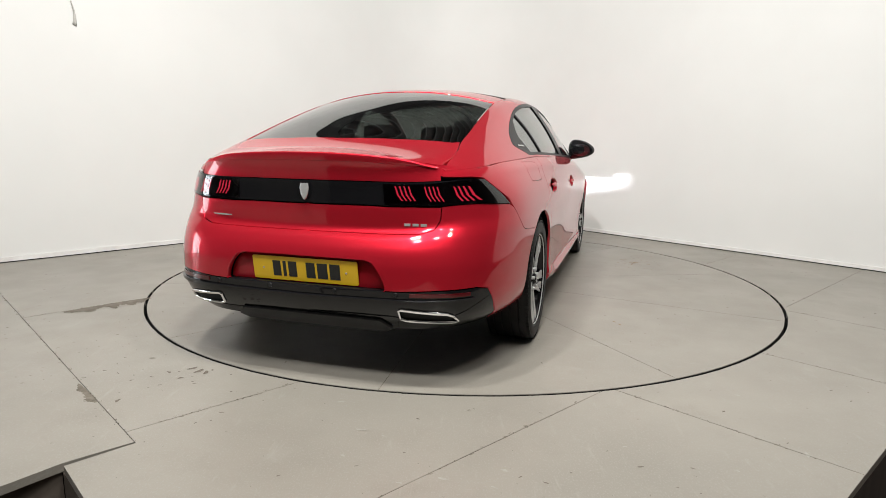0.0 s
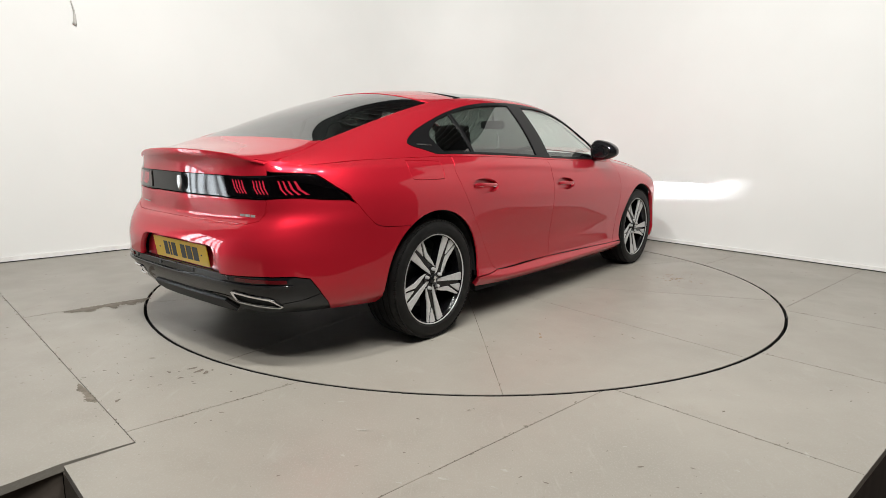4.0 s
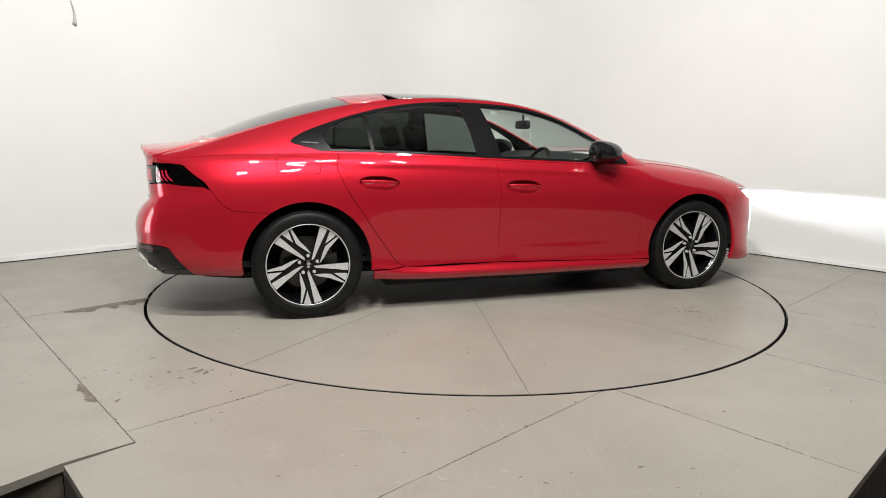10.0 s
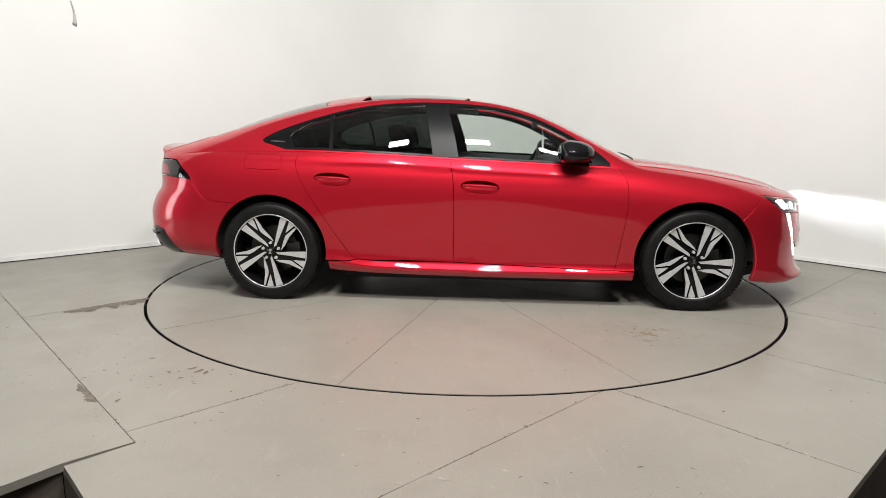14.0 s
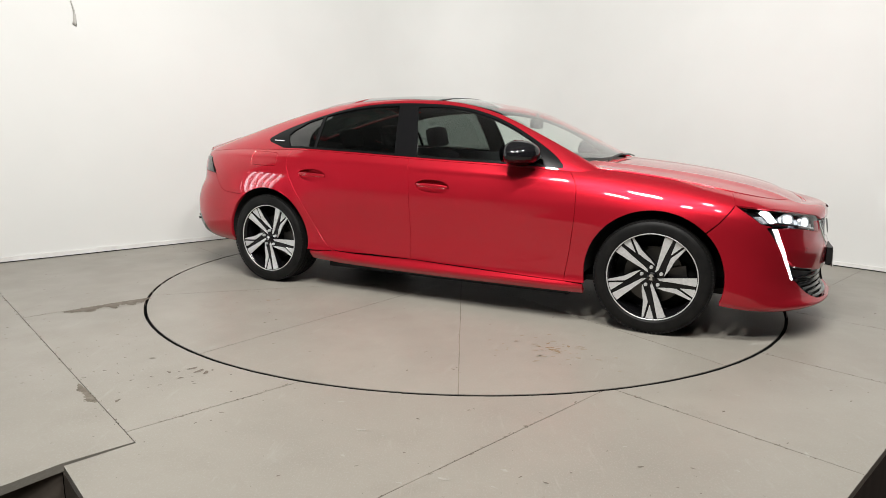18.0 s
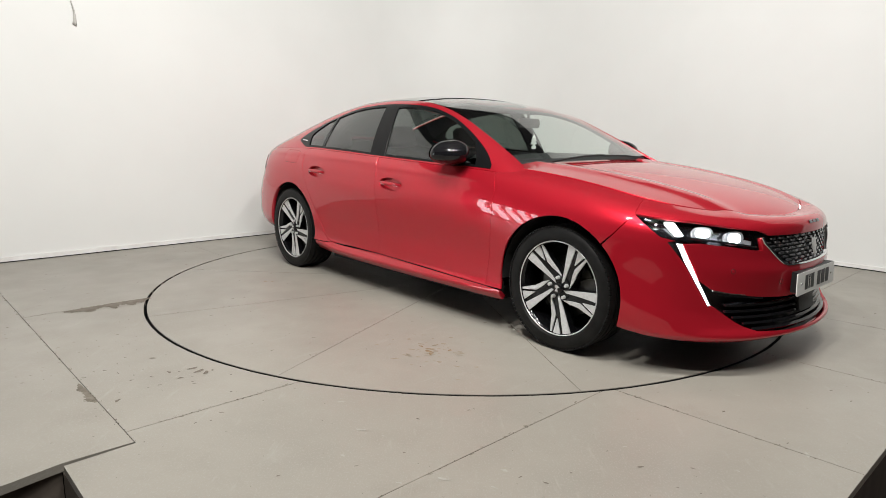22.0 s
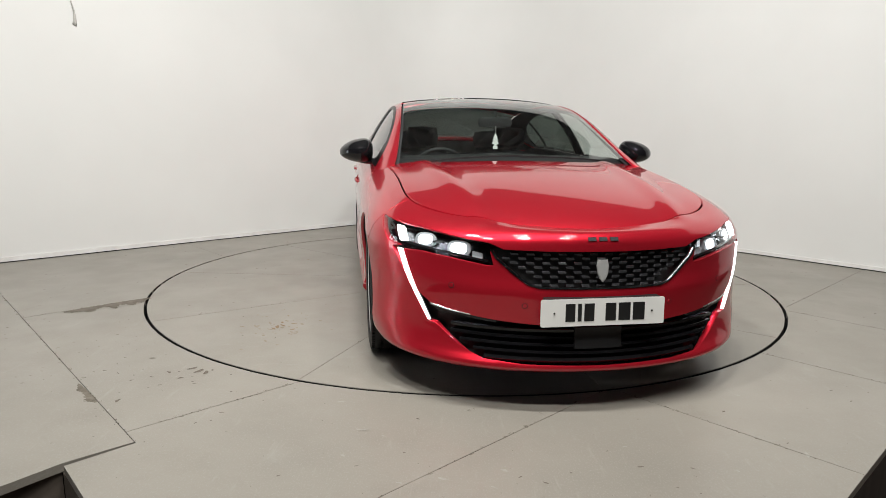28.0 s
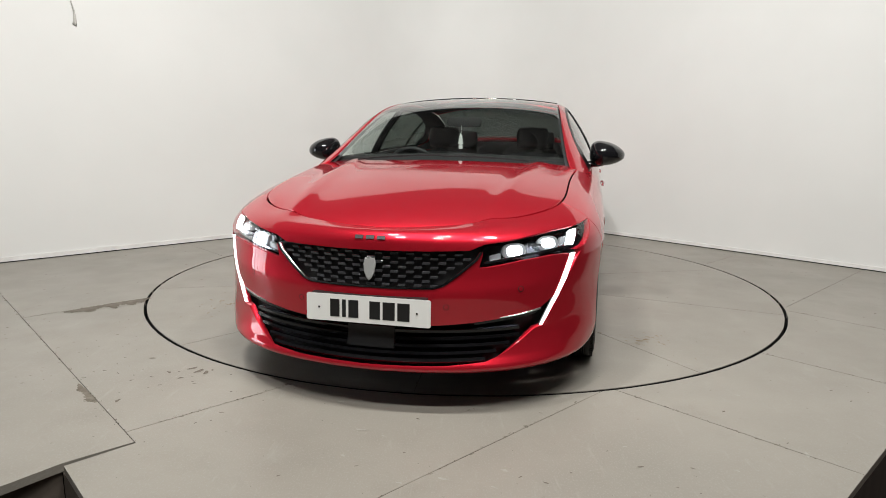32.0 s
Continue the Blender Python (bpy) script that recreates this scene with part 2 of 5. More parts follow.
for q in (0.969, -1.016):
    slot(bm, pq(0, q), DIR_Q, 0.0019, lambda c: to_p(c) < -0.9)
slot(bm, pq(0, -2.0), DIR_Q, 0.0019, lambda c: to_p(c) < -0.9 and to_q(c) < -1.0)
for p in (-1.034, -0.02, 0.977):
    slot(bm, pq(p, 0), DIR_P, 0.0018, lambda c: to_q(c) < -1.8)
slot(bm, pq(0, -1.016), DIR_Q, 0.0018, lambda c: to_p(c) > 1.9)
slot(bm, pq(-1.034, 0), DIR_P, 0.0018, lambda c: to_q(c) > 1.9)
slot(bm, pq(0.977, 0), DIR_P, 0.0018, lambda c: to_q(c) > 1.9)
slot(bm, pq(0, -2.034), DIR_Q, 0.0018, lambda c: to_p(c) > 1.1)
pieces(bm, "floor_panel", M_FLOOR, floor_top, 0.03)
bm = plate_with_hole(outline, HOLE_R + 0.004, -0.0015)
part("joint_filler", bm, M_JOINT, floor_top, "dirty brown filler in the floor joints")

# left-hand floor, one board lower at its seam
bm = bmesh.new()
prism(bm, [pq(HALL_LOW, NOTCH_Q - 1.2), pq(BACK, NOTCH_Q - 0.25), pq(EDGE_P, NOTCH_Q + 0.003), pq(SEAM_P - 0.0015, NOTCH_Q + 0.0), pq(SEAM_P - 0.0015, WALL_Q), pq(HALL_LOW, WALL_Q)], -0.03, 0.001)
tagged(mesh_ob("floor_side", bm, M_FLOOR), "worn grey painted side floor beside the platform", "floor", kind="structure")

# carcass under the boards: a near-black sheet for the shade the joints show, board-faced at the open edges
bm = plate_with_hole([pq(*c) for c in ((EDGE_P + 0.01, EDGE_Q + 0.01), (WALL_P, EDGE_Q + 0.01), (WALL_P, WALL_Q), (SEAM_P - 0.3, WALL_Q), (SEAM_P - 0.3, NOTCH_Q), (EDGE_P + 0.01, NOTCH_Q))], 0.4, -0.14)
tagged(mesh_ob("floor_void", bm, M_GAP), "dark void under the platform boards", "floor", kind="structure")
bm = bmesh.new()
prism(bm, [pq(EDGE_P, EDGE_Q), pq(EDGE_P + 0.03, EDGE_Q), pq(EDGE_P + 0.03, NOTCH_Q), pq(EDGE_P, NOTCH_Q)], LOW, -0.032)
prism(bm, [pq(BACK, NOTCH_Q + 0.012), pq(EDGE_P - 0.001, NOTCH_Q + 0.012), pq(EDGE_P - 0.001, NOTCH_Q + 0.04), pq(BACK, NOTCH_Q + 0.04)], LOW, -0.032)
tagged(mesh_ob("trim_notch", bm, M_PIT), "dusty grey board faces of the platform's open notch", "board", kind="structure")
bm = bmesh.new()
prism(bm, [pq(EDGE_P + 0.031, EDGE_Q), pq(WALL_P, EDGE_Q), pq(WALL_P, EDGE_Q + 0.03), pq(EDGE_P + 0.031, EDGE_Q + 0.03)], LOW, -0.032)
tagged(mesh_ob("trim_edge", bm, M_BROWN), "dark brown board face of the platform's edge", "board", kind="structure")

# ---- turntable: ten painted sectors on one turning disc ----
turntable = new("turntable")
tagged(turntable, "worn grey painted car turntable flush with the floor", "turntable")
for k in range(10):
    a0 = radians(-101.9 + 36 * k)
    bm = bmesh.new()
    inner, g = 0.0, 0.0018
    rim = []
    for i in range(19):
        a = a0 + radians(36) * i / 18
        r = DISC_R
        if i == 0:
            a += g / r
        if i == 18:
            a -= g / r
        rim.append((r * math.cos(a), r * math.sin(a)))
    tip = g / math.sin(radians(18))
    prism(bm, [(tip * math.cos(a0 + radians(18)), tip * math.sin(a0 + radians(18)))] + rim, -0.028, 0.0)
    part("turntable_sector", bm, M_DISC, turntable)
bm = bmesh.new()
bmesh.ops.create_circle(bm, cap_ends=True, segments=96, radius=DISC_R - 0.004)
bmesh.ops.translate(bm, verts=bm.verts, vec=(0, 0, -0.0285))
part("turntable_plate", bm, M_GAP, turntable)
bm = bmesh.new()
bmesh.ops.create_circle(bm, cap_ends=True, segments=96, radius=DISC_R - 0.006)
bmesh.ops.translate(bm, verts=bm.verts, vec=(0, 0, -0.0015))
part("joint_filler", bm, M_JOINT, turntable, "dirty brown filler in the disc joints")


def rim_band(radius, parent):
    """A near-black upright band in place of the shade inside the round joint."""
    bm = bmesh.new()
    rows = [[bm.verts.new((radius * math.cos(a), radius * math.sin(a), z)) for z in (-0.139, -0.003)] for a in [2 * math.pi * i / 180 for i in range(180)]]
    for a, b in zip(rows, rows[1:] + rows[:1]):
        bm.faces.new((a[0], b[0], b[1], a[1]))
    part("gap_shade_band", bm, M_GAP, parent, "near-black band in place of the shade inside the round joint")


rim_band(DISC_R + 0.001, turntable)
rim_band(HOLE_R - 0.001, floor_top)


# flat scraped patches and marks on the boards
def ragged(name, cx, cy, length, width, angle, material, parent, label, seed, z=0.0018, category="mark", group=""):
    rng = random.Random(seed)
    bm = bmesh.new()
    n = max(14, int(length * 160))
    coarse = [rng.uniform(0.3, 1.0) for _ in range(n // 6 + 3)]
    rows = []
    for i in range(n + 1):
        u = i / n
        w = width * math.sin(math.pi * min(max(u, 0.03), 0.97)) ** 0.5
        k, f = int(i / 6), i / 6 - int(i / 6)
        depth = w * (coarse[k] * (1 - f) + coarse[k + 1] * f) * rng.uniform(0.62, 1.0)
        x = length * (u - 0.5)
        rows.append((bm.verts.new((x, -depth, 0)), bm.verts.new((x, w * 0.1 * rng.uniform(0.4, 1.2), 0))))
    for p, q in zip(rows, rows[1:]):
        bm.faces.new((p[0], q[0], q[1], p[1]))
    ob = mesh_ob(name, bm, material, parent)
    ob.matrix_basis = pose(cx, cy, z, 0, 0, angle)
    if not parent:
        tagged(ob, label, category, group)
    return ob


ragged("scraped_patch", -2.31, -0.945, 0.52, 0.19, 46.5, M_BARE, None, "bare scraped patch along a floor joint", 3, group="scraped patches on the floor")
ragged("scraped_patch", -1.612, -2.333, 0.27, 0.065, -43.7, M_BARE, None, "small bare scraped patch at the floor seam", 4, group="scraped patches on the floor")
for i, (x, y, s) in enumerate(((-1.288, -2.023, 0.05), (-1.246, -2.057, 0.055), (-1.206, -2.076, 0.045), (-1.183, -2.046, 0.02), (-1.374, -2.086, 0.03), (-1.426, -2.145, 0.02), (-1.539, -1.906, 0.03), (-1.286, -2.151, 0.025), (-1.495, -2.19, 0.02), (-1.435, -2.408, 0.035))):
    ragged("floor_chip", x, y, s, s * 0.6, 40 + 25 * i, M_PIT, None, "small chipped spot in the grey floor paint", 10 + i, group="chipped spots in the floor")

CHIPS = [(1.13, -1.30, 0.06), (1.10, -1.275, 0.05), (1.072, -1.216, 0.035), (1.183, -1.216, 0.03), (1.16, -1.33, 0.035), (1.04, -1.29, 0.03), (0.909, -1.265, 0.02), (1.257, 1.261, 0.035), (1.22, 1.30, 0.03), (0.214, 1.235, 0.02), (-0.877, -1.231, 0.03), (-0.83, -1.20, 0.03)]
# rusty chips in the paint of the disc
for i, (x, y, s) in enumerate(CHIPS):
    ob = ragged("paint_chip", x, y, s, s * 0.7, 37 * i, M_CHIP, turntable, "", 30 + i)


def flakes(name, places, material, parent, label, seed, z):
    """Many small irregular flakes lying flat on the boards, in one mesh."""
    rng = random.Random(seed)
    bm = bmesh.new()
    for x, y, size, lean in places:
        n = rng.randint(5, 8)
        c, k = math.cos(lean), math.sin(lean)
        long = rng.uniform(1.2, 3.6)
        ring = []
        for i in range(n):
            a = 2 * math.pi * i / n
            r = size * rng.uniform(0.45, 1.0)
            u, v = r * long * math.cos(a), r * math.sin(a)
            ring.append(bm.verts.new((x + u * c - v * k, y + u * k + v * c, z)))
        bm.faces.new(ring)
    bmesh.ops.recalc_face_normals(bm, faces=bm.faces)
    ob = mesh_ob(name, bm, material, parent)
    return tagged(ob, label, "" if parent else "mark", kind="stuff")


def on_boards(rng):
    """A place on the fixed boards, outside the disc."""
    while True:
        p, q = rng.uniform(EDGE_P + 0.1, WALL_P - 0.1), rng.uniform(EDGE_Q + 0.1, WALL_Q - 0.1)
        if p * p + q * q > (HOLE_R + 0.05) ** 2 and not (p < SEAM_P + 0.02 and q < NOTCH_Q + 0.02):
            return p, q


wear = random.Random(71)
along = []
for p0, q0, p1, q1, count in ((SEAM_P, NOTCH_Q, SEAM_P, 2.4, 120), (SEAM_P, 0.969, -2.08, 0.969, 40), (SEAM_P + 0.05, -1.016, -2.05, -1.016, 40), (-2.9, -2.0, -1.1, -2.0, 36),
                              (-1.034, -2.9, -1.034, -2.05, 40), (-0.02, -2.9, -0.02, -2.3, 24), (0.977, -2.9, 0.977, -2.1, 20), (1.15, -2.034, 2.8, -2.034, 24)):
    for _ in range(count):
        f, off = wear.random(), wear.gauss(0, 0.006)
        x, y = pq(p0 + (p1 - p0) * f + (off if p0 == p1 else 0), q0 + (q1 - q0) * f + (off if q0 == q1 else 0))
        d = DIR_Q if p0 == p1 else DIR_P
        along.append((x, y, wear.uniform(0.0015, 0.0045), math.atan2(d[1], d[0]) + wear.gauss(0, 0.4)))
flakes("joint_wear", along, M_BARE, None, "dark crumbled edges along the floor joints", 5, 0.0014)
spots = [(*pq(*on_boards(wear)), wear.uniform(0.0015, 0.005), wear.gauss(0.1, 0.5)) for _ in range(240)]
spots += [(wear.gauss(-1.75, 0.55), wear.gauss(-1.75, 0.4), wear.uniform(0.002, 0.005), wear.gauss(0.1, 0.3)) for _ in range(110)]
spots = [k for k in spots if math.hypot(k[0], k[1]) > HOLE_R + 0.03]
flakes("floor_specks", spots, M_PIT, None, "small dark specks and nicks in the grey floor paint", 6, 0.0016)
scuffs = [(*pq(*on_boards(wear)), wear.uniform(0.004, 0.011), wear.gauss(0.0, 0.6)) for _ in range(70)]
flakes("floor_scuffs", scuffs, M_SCUFF, None, "pale rubbed scuffs on the grey floor paint", 7, 0.0012)
disc_spots = []
for _ in range(170):
    r, a = (DISC_R - 0.06) * math.sqrt(wear.random()), wear.uniform(0, 2 * math.pi)
    disc_spots.append((r * math.cos(a), r * math.sin(a), wear.uniform(0.0015, 0.005), wear.uniform(0, math.pi)))
for k in range(10):
    a = radians(-101.9 + 36 * k)
    for _ in range(26):
        r, off = wear.uniform(0.5, DISC_R - 0.03), wear.gauss(0, 0.005)
        disc_spots.append((r * math.cos(a) - off * math.sin(a), r * math.sin(a) + off * math.cos(a), wear.uniform(0.0015, 0.004), a + wear.gauss(0, 0.3)))
flakes("disc_specks", disc_spots, M_BARE, turntable, "small dark specks and crumbled joint edges", 8, 0.0016)
rub = [(1.13 + wear.gauss(0, 0.16), -1.29 + wear.gauss(0, 0.10), wear.uniform(0.004, 0.012), wear.gauss(0.7, 0.3)) for _ in range(46)]
rub += [(1.24 + wear.gauss(0, 0.10), 1.27 + wear.gauss(0, 0.08), wear.uniform(0.003, 0.010), wear.gauss(0.7, 0.3)) for _ in range(30)]
flakes("disc_rust", rub, M_RUB, turntable, "faint rusty rubbed marks", 9, 0.0013)


def strip_of_paper():
    bm = bmesh.new()
    rows = []
    for i in range(9):
        u = i / 8
        c = 0.02 * math.sin(u * 2.2)
        w = 0.006 + 0.010 * u * u
        b = 0.015 * math.sin(u * math.pi)
        rows.append([bm.verts.new((c - w, -b, -0.2 * u)), bm.verts.new((c, -b - 0.01, -0.2 * u - 0.004)), bm.verts.new((c + w, -b, -0.2 * u - 0.02 * u))])
    for a, b in zip(rows, rows[1:]):
        for k in range(2):
            bm.faces.new((a[k], b[k], b[k + 1], a[k + 1]))
    ob = mesh_ob("peeling_strip", bm, M_PAPER, smooth=True)
    md = ob.modifiers.new("thick", "SOLIDIFY")
    md.thickness = 0.002
    return tagged(ob, "curled peeling strip of white paint on the wall", "peeling paint")


paper = strip_of_paper()
paper.matrix_basis = pose(-3.428, 0.772, 2.24, 0, 0, 45)
# ---- the car's skin: two smooth surfaces on which every panel is cut ----
# Car space: x forward from the rear axle, y to the car's left, z up. The half with y < 0 is drawn, the other is its mirror image.
def pchip(xs, ys, q):
    """Smooth interpolation without overshoot."""
    xs, ys, q = np.asarray(xs, float), np.asarray(ys, float), np.asarray(q, float)
    h, d = np.diff(xs), np.diff(ys) / np.diff(xs)
    m = np.zeros_like(ys)
    m[0], m[-1] = d[0], d[-1]
    for i in range(1, len(xs) - 1):
        if d[i - 1] * d[i] > 0:
            w1, w2 = 2 * h[i] + h[i - 1], h[i] + 2 * h[i - 1]
            m[i] = (w1 + w2) / (w1 / d[i - 1] + w2 / d[i])
    i = np.clip(np.searchsorted(xs, q) - 1, 0, len(xs) - 2)
    t = (q - xs[i]) / h[i]
    t2, t3 = t * t, t * t * t
    return (2 * t3 - 3 * t2 + 1) * ys[i] + (t3 - 2 * t2 + t) * h[i] * m[i] + (3 * t2 - 2 * t3) * ys[i + 1] + (t3 - t2) * h[i] * m[i + 1]


def blur(a, sigma, axis, even=False):
    n = int(sigma * 3) + 1
    k = np.exp(-0.5 * (np.arange(-n, n + 1) / sigma) ** 2)
    k /= k.sum()
    a = np.moveaxis(a, axis, 0)
    lo, hi = a[1:n + 1][::-1], a[-n - 1:-1][::-1]
    if not even:
        lo, hi = 2 * a[0] - lo, 2 * a[-1] - hi
    p = np.concatenate([lo, a, hi])
    out = sum(k[j] * p[j:j + len(a)] for j in range(2 * n + 1))
    return np.moveaxis(out, 0, axis)


# plan outline at the widest height, from the rear centre round the side to the front centre
PLAN = [(-1.018, 0.0), (-1.016, 0.18), (-1.010, 0.40), (-0.980, 0.62), (-0.874, 0.760), (-0.668, 0.848), (-0.40, 0.895), (0.0, 0.914), (0.6, 0.922), (1.3, 0.926),
        (2.1, 0.925), (2.75, 0.925), (3.05, 0.921), (3.27, 0.884), (3.43, 0.785), (3.55, 0.64), (3.64, 0.47), (3.695, 0.26), (3.715, 0.0)]


def plan_line():
    pts = np.array([(PLAN[1][0], -PLAN[1][1])] + PLAN + [(PLAN[-2][0], -PLAN[-2][1])])
    chord = np.concatenate([[0], np.cumsum(np.linalg.norm(np.diff(pts, axis=0), axis=1))])
    q = np.linspace(chord[1], chord[-2], 3000)
    x, y = pchip(chord, pts[:, 0], q), pchip(chord, pts[:, 1], q)
    x, y = blur(x, 60, 0, True), blur(y, 60, 0)
    s = np.concatenate([[0], np.cumsum(np.hypot(np.diff(x), np.diff(y)))])
    u = np.linspace(0, s[-1], 481)
    return u, np.interp(u, s, x), np.interp(u, s, y)


PS, PX, PY = plan_line()
PX, PY = blur(PX, 3, 0, True), blur(PY, 3, 0)
PY[0] = PY[-1] = 0.0
TX, TY = np.gradient(PX, PS), np.gradient(PY, PS)
TX[0] = TX[-1] = 0.0
TN = np.hypot(TX, TY)
NX, NY = -TY / TN, TX / TN
SIDE = slice(60, 420)
MID = 240


def s_rear(y):
    return float(np.interp(y, PY[:MID], PS[:MID]))


def s_front(y):
    return float(np.interp(-y, -PY[MID:], PS[MID:]))


def s_at(x):
    return float(np.interp(x, PX, PS))


# bonnet surface
def bonnet_z(x, y):
    xi = x + 0.25 * y * y
    crease = 0.012 * np.exp(-((np.abs(y) - (0.50 + 0.10 * (2.9 - x))) / 0.055) ** 2)
    return pchip([2.1, 2.45, 2.7, 3.0, 3.2, 3.35, 3.45, 3.53, 3.6], [0.99, 0.968, 0.945, 0.905, 0.868, 0.832, 0.798, 0.758, 0.70], xi) - 0.04 * y * y + crease


STATIONS = []


def station(s, *knots):
    """An upright profile: pairs of (inset from the plan outline, height), bottom first."""
    STATIONS.append((s, np.array(knots)))


station(0.0, (.13, .24), (.05, .33), (.005, .43), (0, .54), (.012, .61), (.045, .672), (.078, .712), (.068, .79), (.064, .88), (.056, .965), (.026, 1.03))
station(s_rear(0.40), (.13, .24), (.05, .33), (.005, .43), (0, .54), (.012, .61), (.050, .675), (.095, .716), (.088, .79), (.086, .88), (.080, .958), (.059, 1.018))
station(s_rear(0.72), (.12, .26), (.035, .33), (0, .43), (0, .54), (.012, .62), (.036, .69), (.068, .755), (.078, .83), (.090, .90), (.110, .95), (.140, .985))
station(s_at(-0.45), (.08, .27), (.02, .33), (0, .43), (0, .54), (0, .63), (0, .70), (.006, .76), (.02, .83), (.05, .90), (.10, .97), (.17, 1.02))
station(s_at(0.0), (.06, .25), (.015, .33), (0, .43), (-.006, .54), (-.006, .63), (0, .70), (.004, .76), (.015, .83), (.037, .90), (.078, .97), (.15, 1.04))
station(s_at(0.7), (.045, .20), (.006, .243), (.030, .300), (.029, .43), (.016, .55), (.004, .66), (0, .75), (.008, .83), (.025, .90), (.05, .965), (.095, 1.03))
station(s_at(1.6), (.045, .19), (.006, .233), (.034, .291), (.034, .42), (.02, .54), (.005, .65), (0, .73), (.008, .80), (.025, .87), (.052, .93), (.095, .99))
station(s_at(2.3), (.045, .19), (.006, .233), (.028, .290), (.024, .42), (.01, .54), (0, .64), (0, .71), (.012, .78), (.036, .845), (.08, .905), (.16, .95))
station(s_at(2.8), (.06, .20), (.02, .27), (.01, .34), (0, .44), (-.006, .54), (-.004, .62), (0, .68), (.016, .74), (.05, .80), (.11, .86), (.20, .895))
station(s_at(3.25), (.05, .17), (.01, .22), (0, .29), (.005, .38), (.01, .47), (.008, .55), (.005, .62), (.01, .68), (.035, .735), (.095, .785), (.19, .82))
station(s_front(0.55), (.05, .15), (-.03, .20), (0, .25), (.015, .33), (.01, .42), (.005, .50), (.016, .57), (.022, .64), (.034, .70), (.088, .748), (.18, .777))
station(PS[-1], (.04, .15), (-.045, .195), (-.01, .25), (.01, .33), (0, .40), (-.005, .48), (.008, .54), (.014, .61), (.010, .69), (.050, .74), (.150, .770))
NH = 161
SHOULDER = ((-0.7, -0.1, 0.2, 0.7, 1.1, 1.6, 2.0, 2.4), (0.945, 0.952, 0.950, 0.934, 0.914, 0.890, 0.868, 0.842))


def skin_table():
    ss = [s for s, _ in STATIONS]
    kd = np.array([[pchip(ss, [k[j][0] for _, k in STATIONS], PS)] for j in range(11)])[:, 0]
    kz = np.array([[pchip(ss, [k[j][1] for _, k in STATIONS], PS)] for j in range(11)])[:, 0]
    kd, kz = blur(kd, 8, 1, True), blur(kz, 8, 1, True)
    # over the front the last knot lies on the bonnet
    f = np.clip((PX - 2.45) / 0.3, 0, 1)
    x10, y10 = PX - NX * kd[10], PY - NY * kd[10]
    kz[10] = kz[10] * (1 - f) + bonnet_z(x10, y10) * f
    hh = np.linspace(0, 10, NH)
    tab = np.zeros((len(PS), NH, 3))
    for i in range(len(PS)):
        d, z = pchip(range(11), kd[:, i], hh), pchip(range(11), kz[:, i], hh)
        # shoulder crease under the windows
        rise = z - float(np.interp(PX[i], SHOULDER[0], SHOULDER[1]))
        fade = np.clip((PX[i] + 0.62) / 0.3, 0, 1) * np.clip((2.45 - PX[i]) / 0.5, 0, 1)
        d = d - 0.0075 * fade * np.where(rise > 0, np.exp(-(rise / 0.03) ** 2), np.clip(1 + rise / 0.022, 0, 1))
        tab[i, :, 0], tab[i, :, 1], tab[i, :, 2] = PX[i] - NX[i] * d, -(PY[i] - NY[i] * d), z
    tab = blur(tab, 1.6, 1)
    tab[0, :, 1] = tab[-1, :, 1] = 0
    return tab


class Skin:
    """A surface held as a fine grid of points over (u, v)."""

    def __init__(self, tab, us, vs, su, sv, flip):
        self.tab, self.us, self.vs, self.su, self.sv, self.flip = tab, us, vs, su, sv, flip
        du, dv = np.gradient(tab, axis=0), np.gradient(tab, axis=1)
        n = np.cross(du, dv) * (-1 if flip else 1)
        n = n / np.maximum(np.linalg.norm(n, axis=2, keepdims=True), 1e-12)
        if flip is None:
            n[0, :, 1] = n[-1, :, 1] = 0
        self.nor = n / np.maximum(np.linalg.norm(n, axis=2, keepdims=True), 1e-12)

    def grid(self, data, u, v):
        u = np.clip((np.asarray(u) - self.us[0]) / (self.us[1] - self.us[0]), 0, len(self.us) - 1.001)
        v = np.clip((np.asarray(v) - self.vs[0]) / (self.vs[1] - self.vs[0]), 0, len(self.vs) - 1.001)
        i, j = u.astype(int), v.astype(int)
        a, b = (u - i)[:, None], (v - j)[:, None]
        return (data[i, j] * (1 - a) + data[i + 1, j] * a) * (1 - b) + (data[i, j + 1] * (1 - a) + data[i + 1, j + 1] * a) * b

    def at(self, u, v):
        n = self.grid(self.nor, u, v)
        return self.grid(self.tab, u, v), n / np.linalg.norm(n, axis=1, keepdims=True)

    def column(self, u):
        k = np.full(len(self.vs), u)
        return self.grid(self.tab, k, self.vs)


LOWER = Skin(skin_table(), PS, np.linspace(0, 10, NH), 1.0, 0.085, None)


def low(s, z):
    """Lower skin: from the place along the outline and the height to (u, v)."""
    c = LOWER.column(s)
    return (s, float(np.interp(z, c[:, 2], LOWER.vs)))


def X(x, z):
    return low(s_at(x), z)


def R(y, z):
    return low(s_rear(y), z)


def F(y, z):
    return low(s_front(y), z)


# greenhouse, roof and rear deck: sections across the car
VX = np.linspace(-1.0, 2.5, 241)
NV = 121


